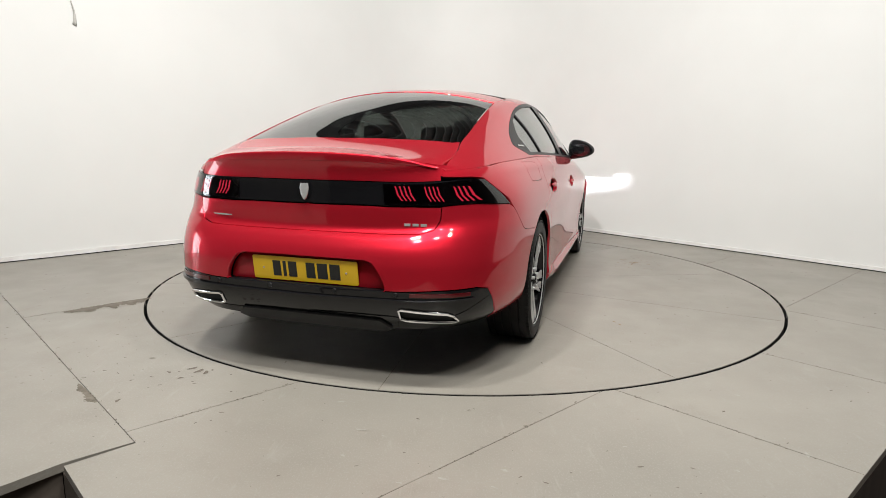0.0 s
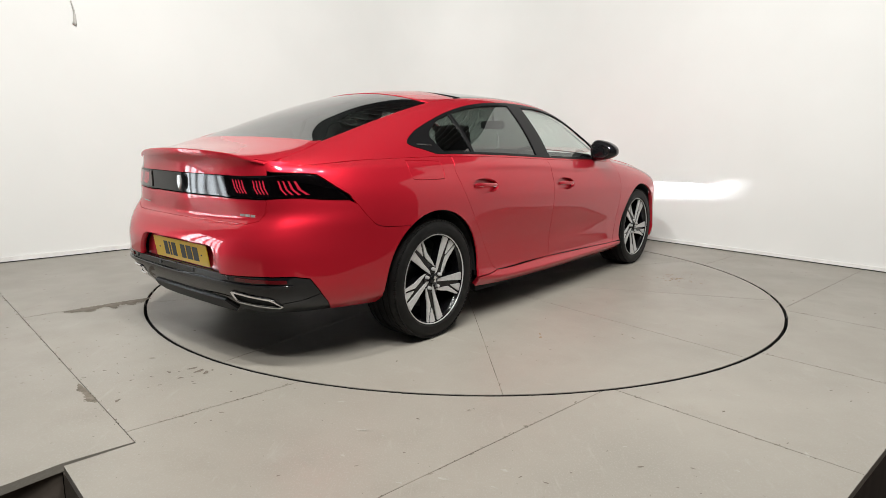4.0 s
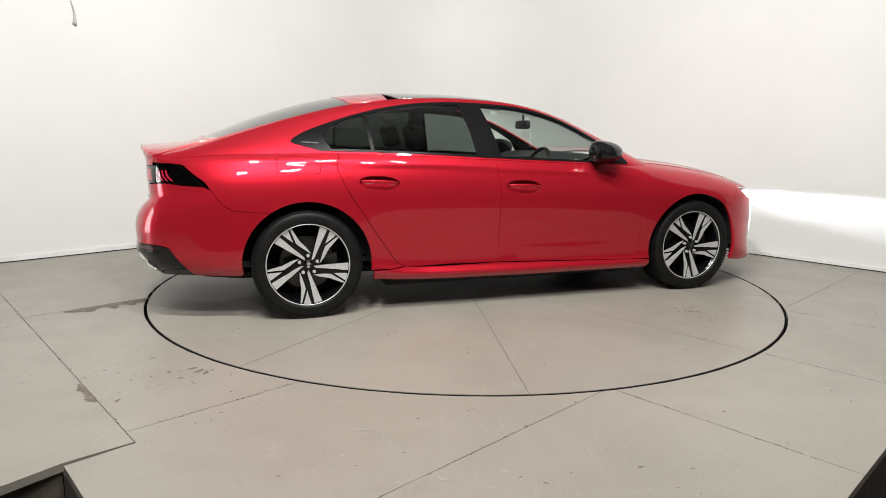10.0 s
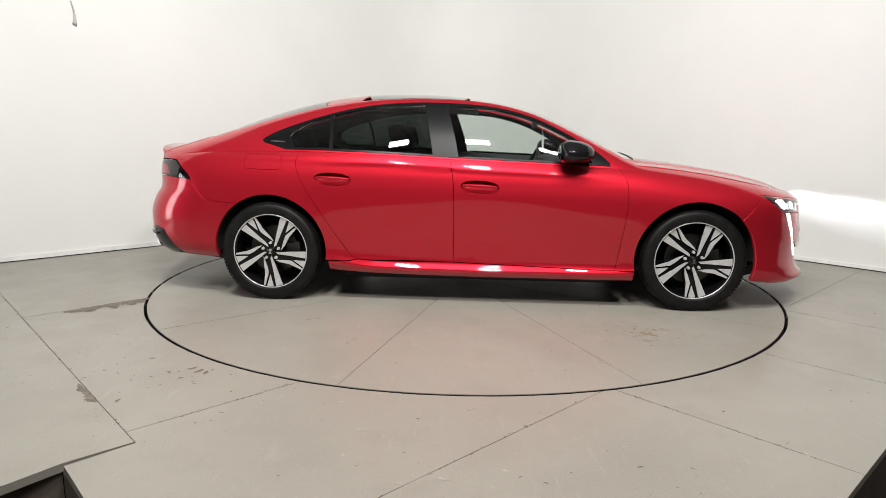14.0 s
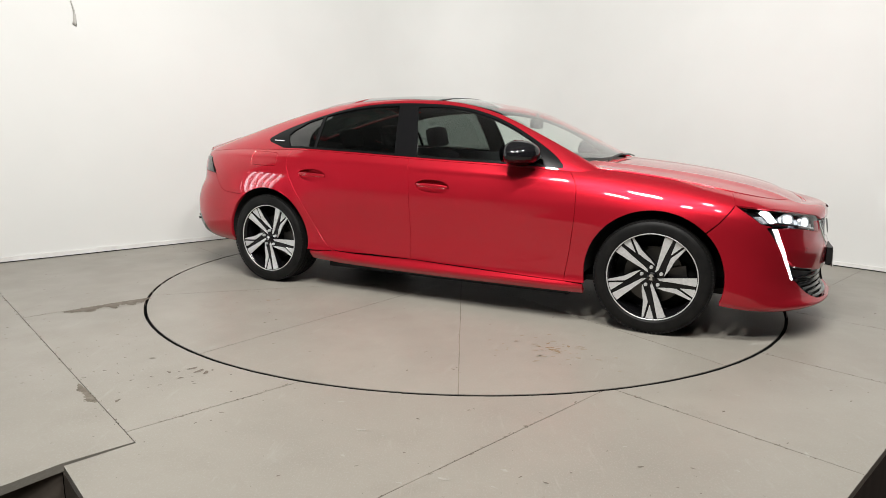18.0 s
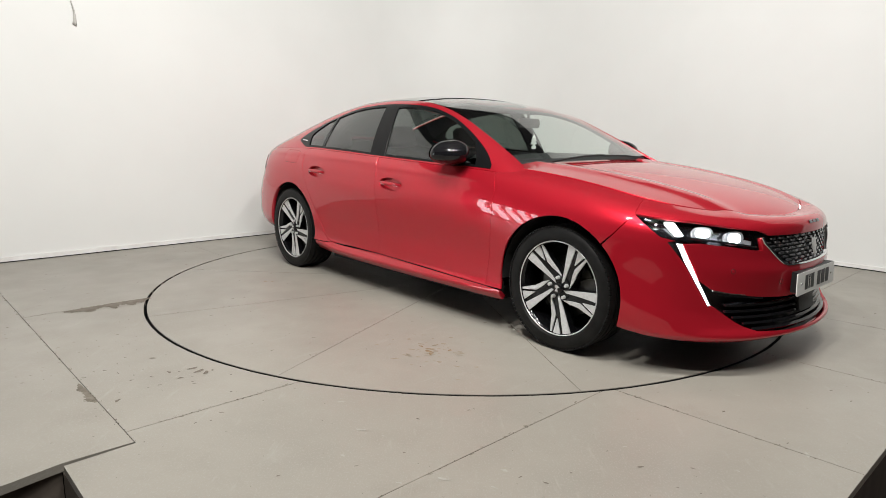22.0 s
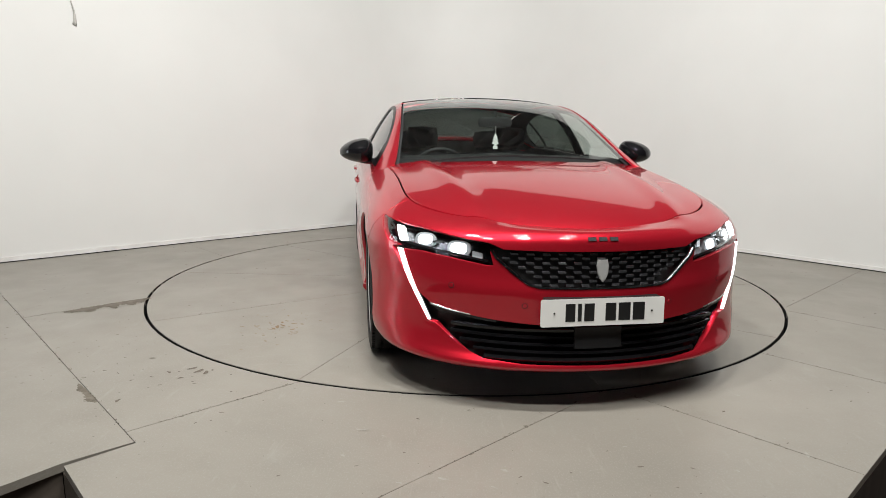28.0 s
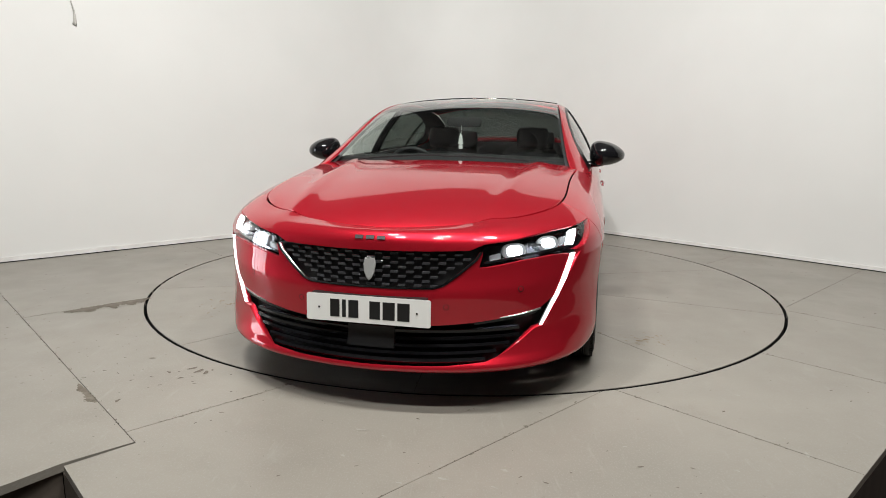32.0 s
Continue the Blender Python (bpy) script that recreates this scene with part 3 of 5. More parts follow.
def green_table():
    bx = [-1.0, -0.85, -0.7, -0.45, -0.1, 0.2, 0.7, 1.1, 1.6, 2.0, 2.25, 2.5]
    yb = pchip(bx, [.50, .66, .725, .775, .812, .840, .862, .870, .868, .862, .84, .80], VX)
    zb = pchip(bx, [.955, .965, .972, .99, .997, 1.0, .985, .966, .944, .928, .915, .90], VX)
    # the foot of the upper skin lies on the lower skin
    low_y = []
    for x, z in zip(VX, zb):
        row = np.array([[np.interp(z, c[:, 2], c[:, 0]), -np.interp(z, c[:, 2], c[:, 1])] for c in LOWER.tab[40:430:4]])
        low_y.append(np.interp(x, row[:, 0], row[:, 1]))
    f = np.clip((VX + 0.95) / 0.1, 0, 1) * np.clip((2.45 - VX) / 0.2, 0, 1)
    yb = yb * (1 - f) + np.array(low_y) * f
    rx = [-1.0, -.85, -.7, -.5, -.25, 0, .35, .7, 1.0, 1.35, 1.6, 1.8, 2.0, 2.2, 2.35, 2.5]
    yr = pchip(rx, [.38, .50, .575, .605, .61, .605, .605, .62, .63, .632, .645, .665, .69, .715, .74, .76], VX)
    zr = pchip(rx, [1.02, 1.012, 1.036, 1.085, 1.152, 1.218, 1.295, 1.34, 1.352, 1.342, 1.303, 1.238, 1.148, 1.052, .975, .905], VX)
    cx = [-1.0, -.85, -.72, -.62, -.45, -.23, .11, .37, .69, .98, 1.22, 1.52, 1.8, 2.01, 2.22, 2.5]
    zc = pchip(cx, [1.036, 1.044, 1.06, 1.09, 1.157, 1.242, 1.341, 1.389, 1.413, 1.414, 1.400, 1.362, 1.298, 1.205, 1.096, .968], VX)
    tab = np.zeros((len(VX), NV, 3))
    for i in range(len(VX)):
        t = np.linspace(0, 1, 40)
        side_y = yb[i] + (yr[i] - yb[i]) * t + 0.02 * np.sin(math.pi * t)
        side_z = zb[i] + (zr[i] - zb[i]) * t
        w = np.linspace(0, 1, 40)[1:]
        top_y = yr[i] * (1 - w)
        top_z = zc[i] - (zc[i] - zr[i]) * (1 - w) ** 2.2
        y, z = np.concatenate([side_y, top_y]), np.concatenate([side_z, top_z])
        s = np.concatenate([[0], np.cumsum(np.hypot(np.diff(y), np.diff(z)))])
        q = np.linspace(0, s[-1], NV)
        y, z = np.interp(q, s, y), np.interp(q, s, z)
        # mirror across the centre so that the smoothing keeps the crown level
        yy, zz = np.concatenate([y, -y[-2::-1]]), np.concatenate([z, z[-2::-1]])
        yy, zz = blur(yy, 4.5, 0), blur(zz, 4.5, 0)
        tab[i, :, 0], tab[i, :, 1], tab[i, :, 2] = VX[i], -yy[:NV], zz[:NV]
    tab = blur(tab, 3.0, 0)
    tab[:, -1, 1] = 0
    return tab


UPPER = Skin(green_table(), VX, np.linspace(0, 1, NV), 1.0, 1.0, False)


def G(x, z):
    """Upper skin by length and height (its sides)."""
    c = UPPER.column(x)
    return (x, float(np.interp(z, c[:, 2], UPPER.vs)))


def T(x, y):
    """Upper skin by length and distance from the centre line (its top)."""
    c = UPPER.column(x)
    return (x, float(np.interp(y, c[::-1, 1] * -1, UPPER.vs[::-1])))


def bonnet_table():
    us, vs = np.linspace(2.1, 3.6, 151), np.linspace(0, 0.95, 96)
    tab = np.zeros((151, 96, 3))
    for i, x in enumerate(us):
        tab[i, :, 0], tab[i, :, 1], tab[i, :, 2] = x, -vs, bonnet_z(x, vs)
    return tab, us, vs


LID = Skin(*bonnet_table(), 1.0, 1.0, True)


# ---- cutting panels ----
def inside(poly, p):
    hit, n = False, len(poly)
    for i in range(n):
        (x0, y0), (x1, y1) = poly[i], poly[i - 1]
        if (y0 > p[1]) != (y1 > p[1]) and p[0] < (x1 - x0) * (p[1] - y0) / (y1 - y0) + x0:
            hit = not hit
    return hit


def dense(poly, step):
    out = []
    for (x0, y0), (x1, y1) in zip(poly, poly[1:] + poly[:1]):
        n = max(1, int(math.ceil(math.hypot(x1 - x0, y1 - y0) / step)))
        out += [(x0 + (x1 - x0) * k / n, y0 + (y1 - y0) * k / n) for k in range(n)]
    return out


def area(poly):
    return 0.5 * sum(a[0] * b[1] - b[0] * a[1] for a, b in zip(poly, poly[1:] + poly[:1]))


def shrink(poly, amount, keep=None):
    """Move a closed outline inwards; points for which keep() holds stay on their line."""
    sign = 1 if area(poly) > 0 else -1
    out, n = [], len(poly)
    for i in range(n):
        ax, ay = poly[i - 1]
        bx, by = poly[i]
        cx, cy = poly[(i + 1) % n]
        l1, l2 = math.hypot(bx - ax, by - ay) or 1, math.hypot(cx - bx, cy - by) or 1
        nx = -(by - ay) / l1 - (cy - by) / l2
        ny = (bx - ax) / l1 + (cx - bx) / l2
        ln = math.hypot(nx, ny) or 1
        k = 0.0 if keep and keep(poly[i]) else amount * sign
        out.append((bx + nx / ln * k, by + ny / ln * k))
    return out


def curve(points, n=6, closed=False):
    """A smooth line through points."""
    pts = [Vector(p) for p in points]
    out, m = [], len(pts)
    for i in range(m if closed else m - 1):
        p0 = pts[i - 1] if closed or i else pts[0]
        p1, p2 = pts[i], pts[(i + 1) % m]
        p3 = pts[(i + 2) % m] if closed or i + 2 < m else pts[-1]
        for k in range(n):
            t = k / n
            out.append(tuple(0.5 * (2 * p1 + (p2 - p0) * t + (2 * p0 - 5 * p1 + 4 * p2 - p3) * t * t + (3 * p1 - p0 - 3 * p2 + p3) * t ** 3)))
    return out if closed else out + [tuple(pts[-1])]


def cut(skin, poly, holes=(), gap=0.002, flange=0.014, lift=0.0, step=0.03, hole_flange=None, keep=None):
    """Points, normals and faces of one panel on a skin, with its edges turned inwards."""
    su, sv = skin.su, skin.sv
    rings = [shrink(dense([(u * su, v * sv) for u, v in poly], step * 0.5), gap, keep)]
    rings += [shrink(dense([(u * su, v * sv) for u, v in h], step * 0.5), -gap) for h in holes]
    pts, edges = [], []
    for ring in rings:
        k = len(pts)
        pts += [Vector(p) for p in ring]
        edges += [(k + i, k + (i + 1) % len(ring)) for i in range(len(ring))]
    rim = np.array([tuple(p) for p in pts])
    xs, ys = rim[:, 0], rim[:, 1]
    for x in np.arange(xs.min() + step * 0.5, xs.max(), step):
        for y in np.arange(ys.min() + step * 0.5, ys.max(), step):
            if np.min((xs - x) ** 2 + (ys - y) ** 2) > (0.45 * step) ** 2 and inside(rings[0], (x, y)) and not any(inside(h, (x, y)) for h in rings[1:]):
                pts.append(Vector((x, y)))
    vs, es, fs, *_ = delaunay_2d_cdt(pts, edges, [], 1, 1e-7)
    good = []
    for f in fs:
        c = sum((vs[i] for i in f), Vector((0, 0))) / len(f)
        if inside(rings[0], c) and not any(inside(h, c) for h in rings[1:]):
            good.append(list(f))
    u, v = np.array([p.x / su for p in vs]), np.array([p.y / sv for p in vs])
    co, no = skin.at(u, v)
    co = co + no * lift
    co, no = [tuple(c) for c in co], [tuple(n) for n in no]
    faces = []
    for f in good:
        a, b, c = (Vector(co[i]) for i in f[:3])
        if (b - a).cross(c - a).dot(Vector(no[f[0]])) < 0:
            f = f[::-1]
        faces.append(f)
    # turned edges
    count = {}
    for f in faces:
        for i in range(len(f)):
            count[(f[i], f[(i + 1) % len(f)])] = True
    extra = {}
    hole_set = set(range(len(rings[0]), len(rim)))
    for a, b in list(count):
        if (b, a) in count:
            continue
        depth = flange if hole_flange is None or a not in hole_set else hole_flange
        if depth <= 0:
            continue
        if keep and keep((vs[a].x, vs[a].y)) and keep((vs[b].x, vs[b].y)):
            continue
        pa, pb, na, nb = Vector(co[a]), Vector(co[b]), Vector(no[a]), Vector(no[b])
        side = (pb - pa).cross(na).normalized()
        k = len(co)
        co += [tuple(pa), tuple(pb), tuple(pb - nb * depth), tuple(pa - na * depth)]
        no += [tuple((side * 0.7 + na * 0.7).normalized()), tuple((side * 0.7 + nb * 0.7).normalized()), tuple(side), tuple(side)]
        faces.append([k + 1, k, k + 3, k + 2])
    return co, no, faces


def mirrored(data):
    co, no, faces = data
    return [(x, -y, z) for x, y, z in co], [(x, -y, z) for x, y, z in no], [f[::-1] for f in faces]


def joined(*datas):
    co, no, faces = [], [], []
    for c, n, f in datas:
        k = len(co)
        co, no = co + c, no + n
        faces = faces + [[i + k for i in g] for g in f]
    return co, no, faces


def skin_part(name, data, material, parent, label=""):
    co, no, faces = data
    me = bpy.data.meshes.new(name)
    me.from_pydata(co, [], faces)
    me.update()
    for p in me.polygons:
        p.use_smooth = True
    me.normals_split_custom_set_from_vertices(no)
    me.materials.append(material)
    ob = new(name, me)
    ob.parent = parent
    if label:
        ob["label"] = label
    return ob


def pair(name, data, material, parent, label=""):
    """The same part on both sides of the car."""
    return skin_part(name, data, material, parent, label), skin_part(name, mirrored(data), material, parent, label)


def whole(name, data, material, parent, label=""):
    """A part that runs across the car's centre line."""
    return skin_part(name, joined(data, mirrored(data)), material, parent, label)


def at_front_centre(p):
    return p[0] > PS[-1] - 1e-6


def at_rear_centre(p):
    return p[0] < 1e-6


def at_top_centre(p):
    return p[1] > 1 - 1e-6


def at_lid_centre(p):
    return p[1] < 1e-6
# ---- car materials ----
M_RED = mat("red_metallic_paint", (0.44, 0.0125, 0.025), 0.38, 0.55, 1.0, coat_rough=0.012, spec=0.0)
mottle(M_RED, 2400, (0.42, 0.0120, 0.024), (0.50, 0.0145, 0.029), 1)
tree_ = M_RED.node_tree
peel_at, peel, peel_bump = tree_.nodes.new("ShaderNodeTexCoord"), node(M_RED, "ShaderNodeTexNoise", Scale=5.0, Detail=1.0), node(M_RED, "ShaderNodeBump", Strength=0.1, Distance=0.004)
tree_.links.new(peel_at.outputs["Object"], peel.inputs["Vector"])
tree_.links.new(peel.outputs["Fac"], peel_bump.inputs["Height"])
tree_.links.new(peel_bump.outputs["Normal"], tree_.nodes["Principled BSDF"].inputs["Coat Normal"])
M_BLACK = mat("gloss_black_trim", (0.007, 0.007, 0.008), 0.05, spec=0.4)
M_TRIM = mat("satin_black_window_trim", (0.006, 0.006, 0.0065), 0.3, spec=0.12)
M_PLASTIC = mat("matt_black_plastic", (0.012, 0.012, 0.0125), 0.45, spec=0.3)
relief(M_PLASTIC, 900, 0.15, 0.0004)
M_DARK = mat("dark_inner_shell", (0.006, 0.006, 0.006), 0.85)
M_BADGE = mat("bright_badge", (0.52, 0.52, 0.51), 0.25, 0.5)
M_CHROME = mat("chrome", (0.75, 0.75, 0.76), 0.12, 1.0)
M_SILVER = mat("machined_alloy", (0.6, 0.595, 0.59), 0.34, 0.4)
mottle(M_SILVER, 60, (0.56, 0.555, 0.55), (0.64, 0.635, 0.63), 2)
M_RIMBLACK = mat("gloss_black_alloy", (0.004, 0.004, 0.0045), 0.14, spec=0.35)
M_TYRE = mat("tyre_rubber", (0.006, 0.006, 0.006), 0.55, spec=0.2)
mottle(M_TYRE, 18, (0.004, 0.004, 0.004), (0.009, 0.0085, 0.008))
M_STEEL = mat("brake_steel", (0.09, 0.085, 0.08), 0.4, 0.9)
M_SEAT = mat("dark_seat_cloth", (0.028, 0.028, 0.03), 0.8)
relief(M_SEAT, 500, 0.3, 0.001)
M_DASH = mat("dark_dashboard", (0.014, 0.014, 0.015), 0.6)
M_WHITE_PLATE = mat("white_number_plate", (0.78, 0.78, 0.75), 0.35)
M_YELLOW_PLATE = mat("yellow_number_plate", (0.80, 0.50, 0.015), 0.35)
M_PLATE_INK = mat("black_plate_ink", (0.012, 0.012, 0.012), 0.4)
M_DRL = mat("white_light_strip", (0.9, 0.9, 0.9), 0.3, emit=(0.93, 0.97, 1.0), strength=7.0)
M_LOWBEAM = mat("white_headlamp_module", (0.9, 0.9, 0.9), 0.3, emit=(0.9, 0.95, 1.0), strength=9.0)
M_BEAM = mat("dipped_beam", (0.9, 0.9, 0.9), 0.3, emit=(0.92, 0.96, 1.0), strength=450000.0)
M_REDLED = mat("glowing_red_tail_strip", (0.6, 0.02, 0.03), 0.3, emit=(1.0, 0.05, 0.12), strength=1.5)
M_REFLECTOR = mat("dark_red_reflector", (0.07, 0.003, 0.005), 0.15, coat=0.5)
M_FRESH = mat("white_card", (0.8, 0.8, 0.78), 0.6)
M_STUD = mat("dark_satin_stud", (0.24, 0.24, 0.255), 0.22, 0.9)
M_LAMPIN = mat("lamp_chrome_inside", (0.75, 0.77, 0.8), 0.32, 0.6)


def glass_mat(name, tint, gloss_rough=0.0, ior=1.5):
    """Thin glass: clear or tinted sheet with mirror reflections by Fresnel."""
    m = bpy.data.materials.new(name)
    m.use_nodes = True
    t = m.node_tree
    t.nodes.remove(t.nodes["Principled BSDF"])
    out = t.nodes["Material Output"]
    tr, gl, fr, mx = (t.nodes.new(k) for k in ("ShaderNodeBsdfTransparent", "ShaderNodeBsdfGlossy", "ShaderNodeLayerWeight", "ShaderNodeMixShader"))
    power, scaled = t.nodes.new("ShaderNodeMath"), t.nodes.new("ShaderNodeMath")
    power.operation, scaled.operation = "POWER", "MULTIPLY_ADD"
    power.inputs[1].default_value = 4.2
    base = 2 * ((ior - 1) / (ior + 1)) ** 2
    scaled.inputs[1].default_value, scaled.inputs[2].default_value = 1 - base, base
    tr.inputs["Color"].default_value = (*tint, 1)
    gl.inputs["Roughness"].default_value = gloss_rough
    gl.inputs["Color"].default_value = (1, 1, 1, 1)
    fr.inputs["Blend"].default_value = 0.5
    t.links.new(fr.outputs["Facing"], power.inputs[0])
    t.links.new(power.outputs[0], scaled.inputs[0])
    t.links.new(scaled.outputs[0], mx.inputs[0])
    t.links.new(tr.outputs[0], mx.inputs[1])
    t.links.new(gl.outputs[0], mx.inputs[2])
    t.links.new(mx.outputs[0], out.inputs["Surface"])
    return m


M_CLEAR = glass_mat("clear_glass", (0.82, 0.88, 0.85))
M_TINT = glass_mat("dark_privacy_glass", (0.145, 0.172, 0.158))
M_LENS = glass_mat("clear_lamp_cover", (0.92, 0.94, 0.95), ior=1.4)
M_REARGLASS = glass_mat("dark_rear_screen_glass", (0.10, 0.112, 0.107))
M_SMOKE = glass_mat("smoked_lamp_cover", (0.30, 0.24, 0.25))
M_ROOFGLASS = mat("black_roof_glass", (0.006, 0.006, 0.007), 0.03, coat=0.5)

car = new("car")
tagged(car, "red four-door fastback car with lit lamps on the turntable", "car")


def empty(name, parent, m=None, label=""):
    ob = new(name)
    ob.parent = parent
    if m:
        ob.matrix_basis = m
    if label:
        ob["label"] = label
    return ob


# ---- wheel-arch lines ----
WHEEL_X = {"rear": 0.0, "front": 2.793}
WHEEL_Z, ARCH_R = 0.333, 0.384


def arch(cx, a0, a1, n=26, r=ARCH_R):
    """The arch's edge as points of the lower skin, between two angles in degrees."""
    return [X(cx + r * math.cos(radians(a0 + (a1 - a0) * i / n)), WHEEL_Z + r * math.sin(radians(a0 + (a1 - a0) * i / n))) for i in range(n + 1)]


def belt(x):
    return float(np.interp(x, VX, UPPER.tab[:, 0, 2]))


def belt_line(x0, x1, dz=0.0, n=14):
    return [X(x0 + (x1 - x0) * i / n, belt(x0 + (x1 - x0) * i / n) + dz) for i in range(n + 1)]


# ---- doors, wings, sills ----
REAR_SHUT = [(0.205, 0.997), (0.185, 0.93), (0.205, 0.86), (0.265, 0.745), (0.345, 0.62), (0.43, 0.49), (0.51, 0.375), (0.555, 0.318), (0.60, 0.297)]
MID_SHUT = [(1.205, 0.962), (1.225, 0.86), (1.236, 0.73), (1.238, 0.50), (1.236, 0.29)]
FRONT_SHUT = [(2.285, 0.915), (2.325, 0.86), (2.345, 0.79), (2.342, 0.63), (2.318, 0.44), (2.30, 0.33), (2.29, 0.262)]


def line(points, n=5):
    return [X(x, z) for x, z in curve(points, n)]


def oval(x, z, rx=0.122, rz=0.040):
    pts = []
    for k in range(28):
        a = 2 * math.pi * k / 28
        pts.append(X(x + rx * math.copysign(abs(math.cos(a)) ** 0.85, math.cos(a)), z - 0.02 * math.cos(a) * rx / 0.104 * 0.25 + rz * math.sin(a)))
    return pts


CUP_F, CUP_R = oval(1.405, 0.790), oval(0.438, 0.826)
d = cut(LOWER, line(FRONT_SHUT)[::-1] + belt_line(2.27, 1.215) + line(MID_SHUT) + [X(1.7, 0.277)], [CUP_F], hole_flange=0.026)
front_doors = pair("front_door", d, M_RED, car)
d = cut(LOWER, line(MID_SHUT)[::-1] + belt_line(1.195, 0.215) + line(REAR_SHUT) + [X(0.9, 0.294)], [CUP_R], hole_flange=0.026)
rear_doors = pair("rear_door", d, M_RED, car)
def lamp0():
    return X(3.205, 0.762)


a_lo = math.degrees(math.asin((0.262 - WHEEL_Z) / ARCH_R))
top_edge = [(PS[i], 9.85) for i in range(int(np.searchsorted(PS, s_at(2.32))), int(np.searchsorted(PS, s_at(3.205))), 3)] + [(s_at(3.212), 9.85)]
d = cut(LOWER, line(FRONT_SHUT) + arch(2.793, 180 - a_lo, 46) + [X(3.12, 0.663), X(3.185, 0.739), lamp0()] + top_edge[::-1])
pair("front_wing", d, M_RED, car)
a_lo = math.degrees(math.asin((0.285 - WHEEL_Z) / ARCH_R))
BUMPER_LINE = [(-0.575, 0.835), (-0.54, 0.79), (-0.47, 0.705), (-0.42, 0.675), (-0.34, 0.664), (-0.215, 0.656)]
FLAP = [X(x, z) for x, z in curve([(-0.165, 0.975), (-0.165, 0.90), (-0.12, 0.885), (0.06, 0.882), (0.085, 0.90), (0.085, 0.955), (0.06, 0.975), (-0.13, 0.982)], 4, True)]
rear_quarter = line(REAR_SHUT)[::-1] + belt_line(0.195, -0.76, 0.0) + [X(-0.80, 0.958), R(0.652, 0.962), R(0.652, 0.941), X(-0.80, 0.938), X(-0.72, 0.931), X(-0.64, 0.876)] + line(BUMPER_LINE) + arch(0.0, 123.6, a_lo) + [X(0.5, 0.285)]
skin_part("rear_wing", cut(LOWER, rear_quarter, [FLAP], gap=0.0018), M_RED, car)
skin_part("rear_wing", mirrored(cut(LOWER, rear_quarter, gap=0.0018)), M_RED, car)
skin_part("fuel_flap", cut(LOWER, FLAP, gap=0.0018, flange=0.01), M_RED, car)
d = cut(LOWER, [X(0.40, 0.215), X(0.40, 0.275), X(0.57, 0.288), X(0.60, 0.2955), X(1.236, 0.2885), X(2.29, 0.2605), X(2.41, 0.255), X(2.41, 0.193), X(1.4, 0.19)], flange=0.03)
pair("sill", d, M_RED, car)
# ---- upper body: pillars and roof sides round the windows ----
DLO_TOP = [(2.235, 0.95), (2.17, 1.008), (2.05, 1.085), (1.88, 1.178), (1.73, 1.242), (1.55, 1.292), (1.35, 1.319), (1.05, 1.332), (0.78, 1.322), (0.56, 1.293), (0.38, 1.252), (0.2, 1.198), (0.03, 1.136), (-0.06, 1.088)]
DLO_BOTTOM = [(-0.075, 1.07), (-0.05, 1.055), (0.10, 1.014)]


def lower_dlo(x0, x1, n=16):
    return [(x0 + (x1 - x0) * i / n, belt(x0 + (x1 - x0) * i / n) + 0.012) for i in range(n + 1)]


dlo = [G(x, z) for x, z in curve(DLO_TOP, 4) + DLO_BOTTOM + lower_dlo(0.16, 2.24)]
ROOF_EDGE = [(2.315, 0.708), (2.1, 0.675), (1.8, 0.638), (1.5, 0.607), (1.33, 0.592), (1.1, 0.578), (0.8, 0.568), (0.5, 0.56), (0.33, 0.553), (0.0, 0.565), (-0.3, 0.578), (-0.52, 0.585), (-0.62, 0.60), (-0.82, 0.60)]
EDGE = curve(ROOF_EDGE, 4)


def edge_between(x0, x1, inset):
    """The roof's edge line from front to rear, moved inwards."""
    return [(x, y - inset) for x, y in EDGE if x1 <= x <= x0]


side = [T(2.462, 0.79), T(2.455, 0.765), T(2.40, 0.728)] + [T(x, y) for x, y in EDGE] + [(-0.85, 0.26), (-0.85, 0.1), (-0.84, 0.0)] + [(x, 0.0) for x in np.linspace(-0.75, 2.44, 42)]
pair("roof_side", cut(UPPER, side, [dlo], gap=0.0015), M_RED, car)
pair("pillar_lining", cut(UPPER, side, [dlo], gap=-0.013, lift=-0.03, flange=-0.018, hole_flange=-0.02, step=0.05), M_SEAT, car)

# windows: black surround, glass in three pieces a side, pillar trim
GLASS_FRONT = [(1.262, 0.975), (1.235, 1.10), (1.20, 1.22), (1.172, 1.302)] + curve([(1.172, 1.302), (1.35, 1.302), (1.55, 1.275), (1.73, 1.226), (1.88, 1.162), (2.03, 1.078)], 4)[1:] + [(2.10, 0.99), (2.12, 0.945)] + [(x, belt(x) + 0.026) for x in np.linspace(2.10, 1.30, 8)]
GLASS_REAR = [(0.425, belt(0.425) + 0.026), (0.415, 1.15), (0.402, 1.243)] + curve([(0.402, 1.243), (0.56, 1.277), (0.78, 1.305), (1.02, 1.314)], 4)[1:] + [(1.05, 1.20), (1.075, 1.08), (1.092, 0.99)] + [(x, belt(x) + 0.026) for x in np.linspace(1.06, 0.46, 7)]
GLASS_QUARTER = [(0.165, belt(0.165) + 0.026), (0.13, 1.075), (0.115, 1.105), (0.14, 1.135), (0.25, 1.20), (0.375, 1.236), (0.39, 1.15), (0.40, belt(0.40) + 0.026)]
panes = [[G(x, z) for x, z in p] for p in (GLASS_FRONT, GLASS_REAR, GLASS_QUARTER)]
surround = cut(UPPER, dlo, panes, gap=0.001, lift=0.001, flange=0.01, hole_flange=0.012)
pair("window_surround", surround, M_TRIM, car, "black window surround")
